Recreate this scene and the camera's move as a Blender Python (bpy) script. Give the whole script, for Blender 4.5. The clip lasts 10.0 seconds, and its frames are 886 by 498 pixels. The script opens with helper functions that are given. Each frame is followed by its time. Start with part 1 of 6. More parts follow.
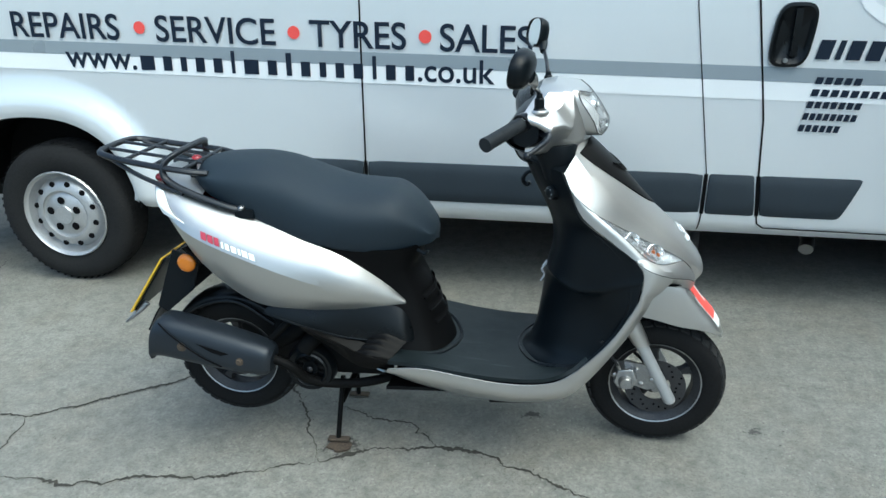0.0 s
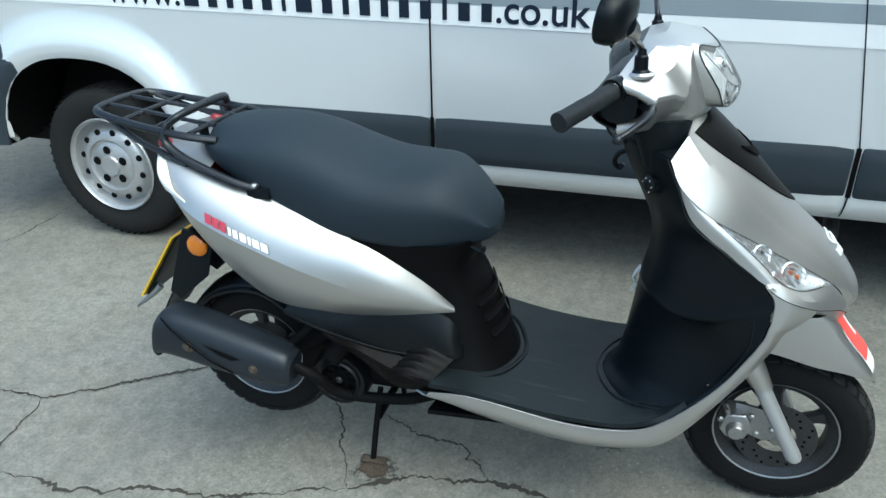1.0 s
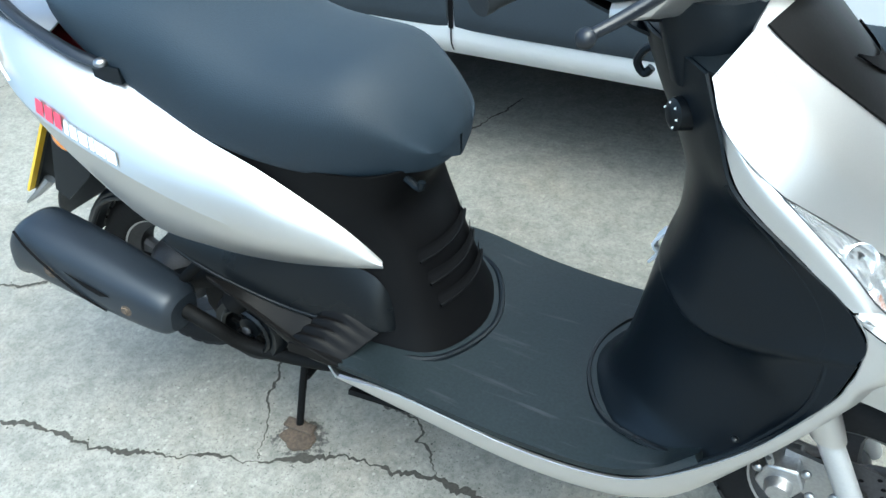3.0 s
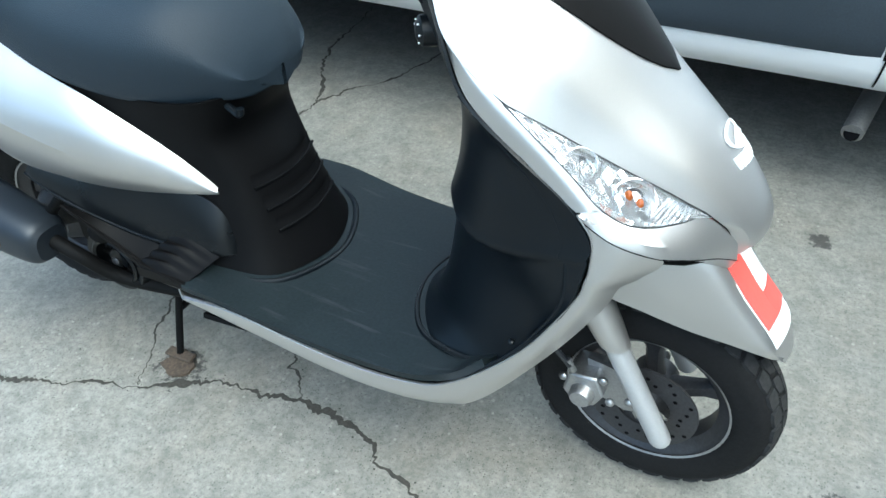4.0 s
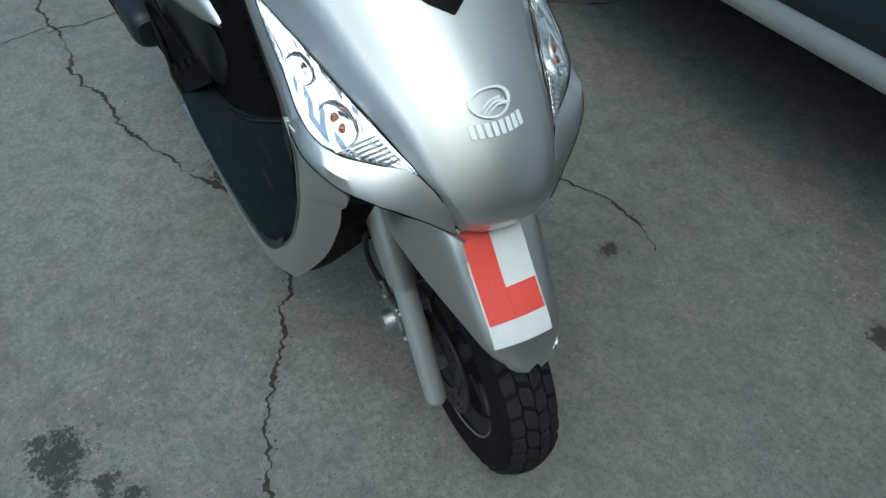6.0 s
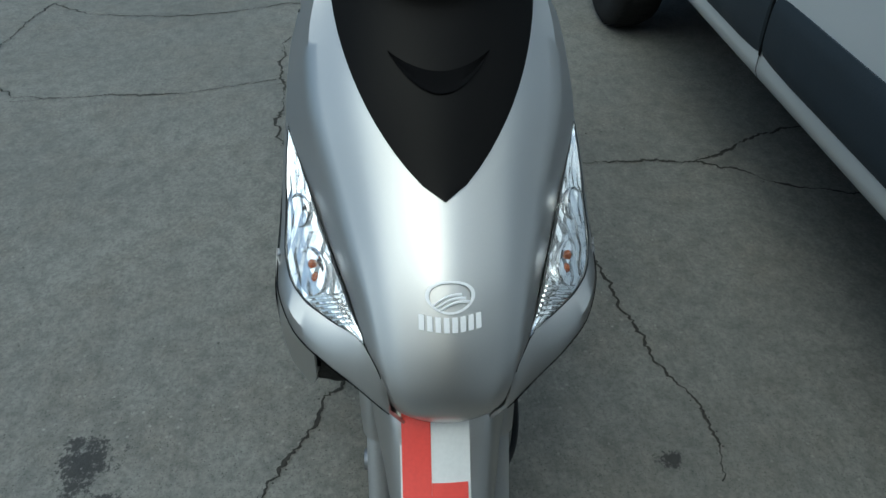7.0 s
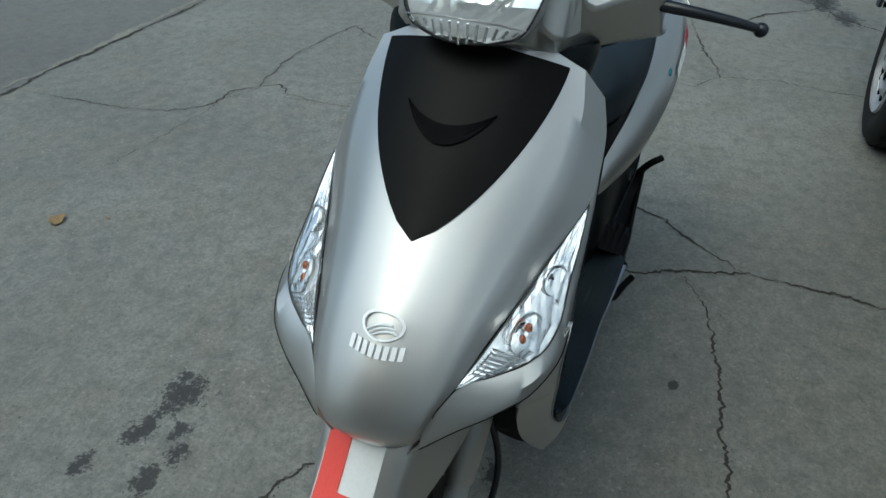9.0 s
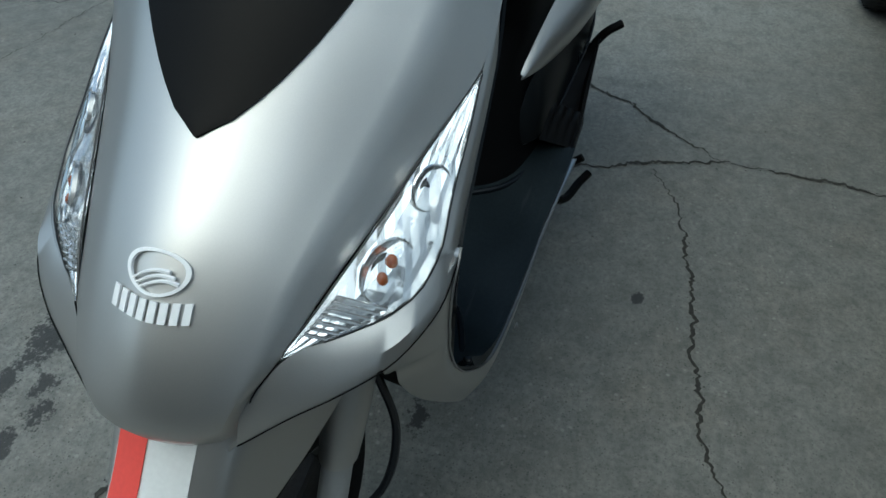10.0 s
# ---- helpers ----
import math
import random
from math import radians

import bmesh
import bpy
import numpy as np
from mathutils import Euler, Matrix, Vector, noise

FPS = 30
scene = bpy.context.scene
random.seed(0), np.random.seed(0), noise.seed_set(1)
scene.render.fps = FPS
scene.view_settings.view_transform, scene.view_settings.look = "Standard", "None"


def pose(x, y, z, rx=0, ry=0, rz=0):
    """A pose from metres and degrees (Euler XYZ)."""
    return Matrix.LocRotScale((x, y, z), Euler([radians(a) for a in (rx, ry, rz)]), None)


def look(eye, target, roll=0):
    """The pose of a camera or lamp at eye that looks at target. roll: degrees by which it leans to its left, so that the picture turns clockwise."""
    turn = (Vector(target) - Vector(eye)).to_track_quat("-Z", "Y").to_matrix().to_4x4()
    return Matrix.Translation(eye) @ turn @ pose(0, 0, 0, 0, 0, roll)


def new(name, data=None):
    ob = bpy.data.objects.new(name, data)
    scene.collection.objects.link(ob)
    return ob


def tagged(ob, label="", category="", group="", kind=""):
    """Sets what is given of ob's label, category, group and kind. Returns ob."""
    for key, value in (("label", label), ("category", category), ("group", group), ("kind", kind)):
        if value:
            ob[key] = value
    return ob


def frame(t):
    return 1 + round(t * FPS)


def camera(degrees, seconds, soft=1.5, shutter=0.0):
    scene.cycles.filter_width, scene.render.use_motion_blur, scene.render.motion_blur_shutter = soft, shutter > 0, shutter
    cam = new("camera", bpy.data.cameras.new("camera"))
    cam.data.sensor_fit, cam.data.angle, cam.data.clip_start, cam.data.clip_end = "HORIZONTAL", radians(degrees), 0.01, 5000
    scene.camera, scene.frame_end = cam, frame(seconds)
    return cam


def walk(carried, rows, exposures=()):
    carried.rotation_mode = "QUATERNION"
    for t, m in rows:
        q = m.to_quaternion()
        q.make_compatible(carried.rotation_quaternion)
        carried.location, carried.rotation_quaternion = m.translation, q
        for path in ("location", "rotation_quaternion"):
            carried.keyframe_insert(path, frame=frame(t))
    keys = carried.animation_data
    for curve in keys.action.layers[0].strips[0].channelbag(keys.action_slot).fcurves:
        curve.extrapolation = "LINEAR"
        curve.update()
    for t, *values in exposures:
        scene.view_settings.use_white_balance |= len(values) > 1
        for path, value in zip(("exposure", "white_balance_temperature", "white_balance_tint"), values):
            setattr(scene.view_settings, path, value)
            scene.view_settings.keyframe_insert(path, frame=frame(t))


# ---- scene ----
cam = camera(62.4, 10.0)
PATH = [
    (0, (0.829, -2.018, 1.468), (0.602, -0.185, 0.703), -2.1),
    (0.5, (0.782, -1.762, 1.456), (0.49, 0.028, 0.613), -1.8),
    (1, (0.851, -1.524, 1.408), (0.371, 0.193, 0.501), -3.1),
    (1.5, (0.926, -1.289, 1.376), (0.272, 0.328, 0.398), -3.5),
    (2, (0.906, -1.108, 1.314), (0.193, 0.465, 0.305), -2.0),
    (2.2, (0.891, -1.034, 1.299), (0.202, 0.521, 0.247), -1.0),
    (3.3, (1.042, -0.895, 1.218), (0.358, 0.502, -0.04), -4.2),
    (3.5, (1.109, -0.893, 1.209), (0.43, 0.492, -0.064), -4.2),
    (4, (1.272, -0.876, 1.207), (0.595, 0.5, -0.077), -4.3),
    (4.5, (1.403, -0.811, 1.205), (0.715, 0.503, -0.137), -5.1),
    (5, (1.533, -0.659, 1.163), (0.704, 0.464, -0.27), -6.7),
    (5.2, (1.596, -0.617, 1.157), (0.73, 0.486, -0.269), -4.6),
    (6.3, (1.896, -0.314, 1.184), (0.516, 0.195, -0.17), -4.4),
    (6.5, (1.89, -0.252, 1.194), (0.437, 0.192, -0.106), -3.4),
    (7, (1.87, -0.086, 1.239), (0.296, 0.11, 0.021), -0.3),
    (7.5, (1.866, 0.056, 1.28), (0.184, 0.024, 0.197), 1.1),
    (8, (1.896, 0.19, 1.361), (0.174, -0.082, 0.38), 0.9),
    (8.5, (1.901, 0.243, 1.337), (0.243, -0.201, 0.31), 0.8),
    (9, (1.887, 0.271, 1.259), (0.297, -0.244, 0.16), 1.7),
    (9.5, (1.803, 0.321, 1.177), (0.296, -0.173, -0.042), -0.6),
    (10, (1.6, 0.325, 1.086), (0.153, -0.099, -0.227), -0.0),
]
walk(cam, [(t, look(eye, target, roll)) for t, eye, target, roll in PATH],
     [(0.0, 1.0, 5850, -7), (1.0, 1.02, 5850, -7), (1.5, 1.25, 5800, -7), (2.0, 1.42, 5800, -7), (3.5, 2.1, 5700, -6), (4.0, 1.66, 5700, -6), (4.5, 1.05, 5600, -6), (5.2, 0.52, 5600, -6), (6.5, -0.24, 5550, -9), (7.5, -0.3, 5750, -9), (8.0, 0.12, 5800, -8), (9.0, -0.06, 5850, -8), (10.0, -0.17, 5650, -9)])

# ---------------------------------------------------------------- world and light
world = bpy.data.worlds.new("world")
scene.world = world
world.use_nodes = True
wn = world.node_tree.nodes
sky = wn.new("ShaderNodeTexSky")
sky.sky_type = 'NISHITA'
sky.sun_disc = False
sky.sun_elevation = radians(58)
sky.sun_rotation = radians(118)
sky.air_density, sky.dust_density, sky.ozone_density = 1.0, 4.0, 1.5
wn["Background"].inputs["Strength"].default_value = 0.15
world.node_tree.links.new(sky.outputs[0], wn["Background"].inputs["Color"])

sun = new("sun", bpy.data.lights.new("sun", 'SUN'))
sun.data.energy = 1.4
sun.data.angle = radians(80)
sun.data.color = (1.0, 0.98, 0.95)
sun.matrix_world = look((0.9, -0.55, 1.65), (0, 0, 0))


# ---------------------------------------------------------------- materials
def nodes_of(name):
    m = bpy.data.materials.new(name)
    m.use_nodes = True
    n, l = m.node_tree.nodes, m.node_tree.links
    return m, n, l, n["Principled BSDF"]


def surface(name, color, rough=0.5, metal=0.0, vary=0.15, scale=8.0, fine=120.0, bump=0.05, coat=0.0, rough_vary=0.1, spec=0.5):
    """A painted, moulded or cast surface: colour at two scales, uneven gloss and fine relief."""
    m, n, l, b = nodes_of(name)
    co = n.new("ShaderNodeTexCoord")
    big, small = n.new("ShaderNodeTexNoise"), n.new("ShaderNodeTexNoise")
    big.inputs["Scale"].default_value, big.inputs["Detail"].default_value = scale, 4
    small.inputs["Scale"].default_value, small.inputs["Detail"].default_value = fine, 3
    l.new(co.outputs["Object"], big.inputs["Vector"])
    l.new(co.outputs["Object"], small.inputs["Vector"])
    add = n.new("ShaderNodeMath")
    add.operation = 'ADD'
    l.new(big.outputs["Fac"], add.inputs[0])
    l.new(small.outputs["Fac"], add.inputs[1])
    ramp = n.new("ShaderNodeMapRange")
    ramp.inputs["From Min"].default_value, ramp.inputs["From Max"].default_value = 0.6, 1.4
    ramp.inputs["To Min"].default_value, ramp.inputs["To Max"].default_value = 1 - vary, 1 + vary
    l.new(add.outputs[0], ramp.inputs["Value"])
    mul = n.new("ShaderNodeVectorMath")
    mul.operation = 'SCALE'
    mul.inputs[0].default_value = color
    l.new(ramp.outputs[0], mul.inputs["Scale"])
    l.new(mul.outputs[0], b.inputs["Base Color"])
    rr = n.new("ShaderNodeMapRange")
    rr.inputs["From Min"].default_value, rr.inputs["From Max"].default_value = 0.3, 0.7
    rr.inputs["To Min"].default_value, rr.inputs["To Max"].default_value = max(0.02, rough - rough_vary), min(1, rough + rough_vary)
    l.new(big.outputs["Fac"], rr.inputs["Value"])
    l.new(rr.outputs[0], b.inputs["Roughness"])
    b.inputs["Metallic"].default_value = metal
    b.inputs["Specular IOR Level"].default_value = spec
    b.inputs["Coat Weight"].default_value = coat
    b.inputs["Coat Roughness"].default_value = 0.08
    if bump:
        bp = n.new("ShaderNodeBump")
        bp.inputs["Strength"].default_value, bp.inputs["Distance"].default_value = bump, 0.002
        l.new(small.outputs["Fac"], bp.inputs["Height"])
        l.new(bp.outputs[0], b.inputs["Normal"])
    return m


def concrete(name, light, dark, warm, stains=()):
    """Worn concrete: clouds and patches, bared aggregate, pits, and soaked-in stains at their places."""
    m, n, l, b = nodes_of(name)
    co = n.new("ShaderNodeTexCoord")

    def noise_at(scale, detail, rough=0.6):
        t = n.new("ShaderNodeTexNoise")
        t.inputs["Scale"].default_value, t.inputs["Detail"].default_value, t.inputs["Roughness"].default_value = scale, detail, rough
        l.new(co.outputs["Object"], t.inputs["Vector"])
        return t.outputs["Fac"]

    def span(value, lo, hi, a=0.0, c=1.0):
        mr = n.new("ShaderNodeMapRange")
        for key, v in (("From Min", lo), ("From Max", hi), ("To Min", a), ("To Max", c)):
            mr.inputs[key].default_value = v
        l.new(value, mr.inputs["Value"])
        return mr.outputs[0]

    def maths(op, a, c):
        k = n.new("ShaderNodeMath")
        k.operation = op
        for i, v in enumerate((a, c)):
            if isinstance(v, (int, float)):
                k.inputs[i].default_value = v
            else:
                l.new(v, k.inputs[i])
        return k.outputs[0]

    def blend(fac, a, c):
        mx = n.new("ShaderNodeMix")
        mx.data_type = 'RGBA'
        l.new(fac, mx.inputs["Factor"])
        for s, v in zip([i for i in mx.inputs if i.type == 'RGBA'], (a, c)):
            if isinstance(v, tuple):
                s.default_value = (*v, 1)
            else:
                l.new(v, s)
        return [o for o in mx.outputs if o.type == 'RGBA'][0]

    def stones(scale):
        v = n.new("ShaderNodeTexVoronoi")
        v.inputs["Scale"].default_value = scale
        l.new(co.outputs["Object"], v.inputs["Vector"])
        bw = n.new("ShaderNodeSeparateColor")
        l.new(v.outputs["Color"], bw.inputs[0])
        return v.outputs["Distance"], bw.outputs[0], bw.outputs[1]

    cloud, patch_n, mottle, grit = noise_at(0.7, 6, 0.65), noise_at(3.3, 6, 0.7), noise_at(17.0, 6, 0.75), noise_at(75.0, 6, 0.85)
    wear = span(noise_at(1.7, 5, 0.65), 0.38, 0.60)
    d1, pick1, tone1 = stones(95.0)
    d2, pick2, tone2 = stones(210.0)
    c = blend(span(cloud, 0.34, 0.64), dark, light)
    c = blend(span(patch_n, 0.46, 0.72), c, warm)
    c = blend(span(mottle, 0.48, 0.66, 0, 0.6), c, tuple(v * 0.62 for v in dark))
    c = blend(span(mottle, 0.48, 0.28, 0, 0.4), c, tuple(v * 1.22 for v in light))
    c = blend(maths('MULTIPLY', span(grit, 0.44, 0.60), 0.55), c, tuple(v * 0.55 for v in dark))
    pale = maths('MULTIPLY', maths('MULTIPLY', span(d1, 0.42, 0.24), span(pick1, 0.86, 0.88)), span(tone1, 0, 1, 0.05, 0.45))
    c = blend(maths('MULTIPLY', pale, wear), c, tuple(min(0.8, v * 1.75) for v in light))
    pit = maths('MULTIPLY', maths('MULTIPLY', span(d2, 0.46, 0.22), span(pick2, 0.68, 0.70)), span(tone2, 0, 1, 0.2, 0.9))
    c = blend(maths('MULTIPLY', pit, span(wear, 0, 1, 0.6, 1.0)), c, tuple(v * 0.36 for v in dark))
    rough = 0.64
    if stains:
        sep = n.new("ShaderNodeSeparateXYZ")
        l.new(co.outputs["Object"], sep.inputs[0])
        torn = maths('ADD', span(noise_at(24.0, 5, 0.75), 0.3, 0.7, -0.8, 0.8), span(noise_at(90.0, 3, 0.8), 0.3, 0.7, -0.5, 0.5))
        total = None
        for x, y, rx, ry in stains:
            u = maths('POWER', maths('MULTIPLY', maths('SUBTRACT', sep.outputs[0], x), 1 / rx), 2)
            v = maths('POWER', maths('MULTIPLY', maths('SUBTRACT', sep.outputs[1], y), 1 / ry), 2)
            s = span(maths('ADD', maths('POWER', maths('ADD', u, v), 0.5), torn), 1.05, 0.65)
            total = s if total is None else maths('MAXIMUM', total, s)
        c = blend(maths('MULTIPLY', total, 0.86), c, (0.022, 0.021, 0.019))
    l.new(c, b.inputs["Base Color"])
    b.inputs["Roughness"].default_value = rough
    b.inputs["Specular IOR Level"].default_value = 0.5
    bp = n.new("ShaderNodeBump")
    bp.inputs["Strength"].default_value, bp.inputs["Distance"].default_value = 0.7, 0.002
    l.new(maths('ADD', maths('SUBTRACT', maths('MULTIPLY', pale, 0.6), maths('MULTIPLY', pit, 0.8)), maths('MULTIPLY', grit, 0.5)), bp.inputs["Height"])
    l.new(bp.outputs[0], b.inputs["Normal"])
    return m


def clear(name, tint=(1, 1, 1), rough=0.02):
    """A thin moulded pane: clear, with the gloss of its surface."""
    m, n, l, b = nodes_of(name)
    n.remove(b)
    out = n["Material Output"]
    t, g, f, mix = n.new("ShaderNodeBsdfTransparent"), n.new("ShaderNodeBsdfGlossy"), n.new("ShaderNodeFresnel"), n.new("ShaderNodeMixShader")
    t.inputs["Color"].default_value = (*tint, 1)
    g.inputs["Roughness"].default_value = rough
    f.inputs["IOR"].default_value = 1.5
    l.new(f.outputs[0], mix.inputs[0])
    l.new(t.outputs[0], mix.inputs[1])
    l.new(g.outputs[0], mix.inputs[2])
    l.new(mix.outputs[0], out.inputs["Surface"])
    return m


silver = surface("silver paint", (0.555, 0.548, 0.535), 0.41, 0.93, 0.04, 3, 900, 0.03, 0.35, 0.03)
seat_vinyl = surface("black vinyl", (0.0125, 0.021, 0.030), 0.62, 0, 0.25, 4, 500, 0.25, 0, 0.06, spec=0.3)
plastic = surface("black plastic", (0.0045, 0.0066, 0.0088), 0.36, 0, 0.25, 6, 400, 0.08, 0, 0.05, spec=0.18)
inlay_black = surface("satin black inlay", (0.0040, 0.0037, 0.0036), 0.42, 0, 0.2, 6, 300, 0.05, 0, 0.04, spec=0.09)
matt_black = surface("matt black moulding", (0.003, 0.003, 0.0033), 0.55, 0, 0.3, 6, 300, 0.08, 0, 0.05, spec=0.09)
grip_rubber = surface("grey-black grip rubber", (0.016, 0.019, 0.022), 0.6, 0, 0.2, 20, 400, 0.15, 0, 0.05, spec=0.3)
plastic_fine = surface("smooth black plastic", (0.004, 0.005, 0.006), 0.31, 0, 0.2, 6, 300, 0.05, 0, 0.05, spec=0.25)
mat_rubber = surface("scuffed floor plastic", (0.010, 0.0145, 0.0165), 0.44, 0, 0.35, 9, 200, 0.12, 0, 0.10, spec=0.22)
def add_scuffs(m, tone):
    """Pale scratches drawn out along one direction."""
    n, l = m.node_tree.nodes, m.node_tree.links
    b = n["Principled BSDF"]
    co, mp, t, r, mx = n.new("ShaderNodeTexCoord"), n.new("ShaderNodeMapping"), n.new("ShaderNodeTexNoise"), n.new("ShaderNodeMapRange"), n.new("ShaderNodeMix")
    mp.inputs["Rotation"].default_value = (0, 0, 0.9)
    mp.inputs["Scale"].default_value = (4, 40, 4)
    t.inputs["Scale"].default_value, t.inputs["Detail"].default_value = 2.0, 5
    r.inputs["From Min"].default_value, r.inputs["From Max"].default_value = 0.60, 0.80
    l.new(co.outputs["Object"], mp.inputs["Vector"])
    l.new(mp.outputs[0], t.inputs["Vector"])
    l.new(t.outputs["Fac"], r.inputs["Value"])
    mx.data_type = 'RGBA'
    old = b.inputs["Base Color"].links[0].from_socket
    A, B = [i for i in mx.inputs if i.type == 'RGBA']
    l.new(r.outputs[0], mx.inputs["Factor"])
    l.new(old, A)
    B.default_value = (*tone, 1)
    l.new([o for o in mx.outputs if o.type == 'RGBA'][0], b.inputs["Base Color"])


add_scuffs(mat_rubber, (0.034, 0.038, 0.042))
rubber = surface("tyre rubber", (0.009, 0.009, 0.0092), 0.8, 0, 0.3, 10, 160, 0.3, spec=0.15)
# tread blocks paler than the tyre: the grooves' shade is put into the colour
rubber_tread = surface("lit tread rubber", (0.024, 0.024, 0.024), 0.85, 0, 0.35, 9, 140, 0.3, spec=0.15)
rubber_dusty = surface("dusty tyre rubber", (0.018, 0.018, 0.018), 0.85, 0, 0.35, 7, 120, 0.3, spec=0.15)
alloy = surface("cast alloy", (0.38, 0.38, 0.38), 0.42, 0.9, 0.2, 14, 200, 0.1)
alloy_dark = surface("dull dark alloy", (0.05, 0.05, 0.053), 0.5, 0.6, 0.25, 14, 200, 0.1)
fork_grey = surface("fork grey", (0.50, 0.51, 0.52), 0.38, 0.55, 0.06, 9, 300, 0.05, 0.2)
steel = surface("brushed steel", (0.36, 0.36, 0.36), 0.42, 1.0, 0.15, 20, 300, 0.08)
steel_dull = surface("dull exhaust steel", (0.20, 0.195, 0.185), 0.6, 0.5, 0.3, 12, 200, 0.2)
exhaust_blue = surface("heat shield coating", (0.016, 0.021, 0.028), 0.42, 0.3, 0.12, 5, 400, 0.05)
black_iron = surface("black enamel tube", (0.010, 0.012, 0.016), 0.35, 0.1, 0.15, 10, 300, 0.05)
engine_black = surface("sooty casting", (0.004, 0.004, 0.004), 0.65, 0.0, 0.4, 20, 200, 0.3, spec=0.1)
rust = surface("rusty iron", (0.075, 0.056, 0.04), 0.9, 0.1, 0.5, 25, 140, 0.5)
orange = surface("amber lens", (0.75, 0.22, 0.015), 0.3, 0, 0.06, 8, 200, 0.02, 0.4)
bulb_image = surface("amber bulb reflection", (0.34, 0.085, 0.02), 0.2, 0, 0.05, 8, 100, 0, 0.5)
chrome = surface("lamp reflector chrome", (0.84, 0.85, 0.86), 0.12, 0.85, 0.03, 30, 40, 0.55, 0, 0.05)
reflector_white = surface("bright lamp reflector", (0.95, 0.96, 0.97), 0.12, 0.5, 0.02, 30, 42, 0.0, 0, 0.04)
red_lens = surface("red lens", (0.35, 0.03, 0.04), 0.2, 0, 0.05, 8, 200, 0, 0.5)
red_ink = surface("red sticker", (0.80, 0.085, 0.07), 0.45, 0, 0.06, 12, 200, 0.02)
white_ink = surface("white sticker", (0.80, 0.80, 0.79), 0.45, 0, 0.05, 12, 200, 0.02)
white_badge = surface("bright badge", (0.95, 0.95, 0.95), 0.25, 0.0, 0.03, 12, 200, 0.02)
teal_lens = surface("teal reflector", (0.02, 0.20, 0.24), 0.2, 0, 0.1, 8, 200, 0, 0.5)
maroon_ink = surface("maroon decal", (0.42, 0.04, 0.07), 0.4, 0, 0.08, 30, 300, 0.02)
plate_yellow = surface("yellow plate", (0.72, 0.45, 0.03), 0.4, 0, 0.06, 12, 200, 0.02)
van_paint = surface("pale silver van paint", (0.78, 0.80, 0.81), 0.32, 0.4, 0.03, 2, 700, 0.0, 0.5, 0.008)
van_stripe = surface("grey stripe film", (0.30, 0.34, 0.37), 0.35, 0.2, 0.04, 3, 300, 0.01)
van_white = surface("white stripe film", (0.85, 0.86, 0.86), 0.35, 0, 0.03, 3, 300, 0.01)
van_clad = surface("slate grey bumper plastic", (0.030, 0.039, 0.048), 0.55, 0, 0.18, 5, 250, 0.15, spec=0.25)
van_letter = surface("dark blue lettering film", (0.010, 0.017, 0.032), 0.5, 0, 0.08, 10, 200, 0.01, spec=0.2)
van_seam = surface("shut line", (0.004, 0.004, 0.0045), 0.9, spec=0.1)
wheel_steel = surface("silver steel wheel", (0.45, 0.45, 0.45), 0.42, 0.6, 0.2, 9, 160, 0.1)
lens_clear = clear("clear lens", (0.97, 0.985, 1.0))
mirror_glass = surface("mirror glass", (0.85, 0.87, 0.88), 0.03, 1.0, 0.02, 3, 50, 0, 0, 0.01)
STAINS = [(0.87, -0.69, 0.06, 0.055), (0.94, -0.70, 0.035, 0.03), (1.01, -0.71, 0.055, 0.035), (1.04, -0.60, 0.035, 0.025), (1.13, -0.77, 0.03, 0.022), (0.98, -0.63, 0.028, 0.022), (1.12, -0.62, 0.045, 0.028),
          (1.02, 0.48, 0.018, 0.028), (0.85, 0.06, 0.03, 0.018), (1.56, 0.01, 0.028, 0.016), (1.51, 0.76, 0.03, 0.025), (0.44, 0.41, 0.018, 0.012), (0.25, -0.15, 0.05, 0.045), (-3.75, 1.10, 0.34, 0.10), (-4.2, 1.16, 0.40, 0.07), (-3.35, 1.2, 0.20, 0.08)]
slab = concrete("yard concrete", (0.270, 0.262, 0.230), (0.172, 0.170, 0.149), (0.222, 0.204, 0.168), STAINS)
slab_far = concrete("road surface", (0.20, 0.192, 0.172), (0.142, 0.138, 0.127), (0.172, 0.157, 0.132))
pale_edge = surface("pale worn edge", (0.235, 0.225, 0.19), 0.9, 0, 0.35, 14, 120, 0.3)
crack_fill = surface("crack dirt", (0.040, 0.037, 0.030), 0.95, 0, 0.5, 40, 200, 0.4)
leaf_dry = surface("dry leaf", (0.26, 0.17, 0.075), 0.8, 0, 0.3, 60, 200, 0.2)


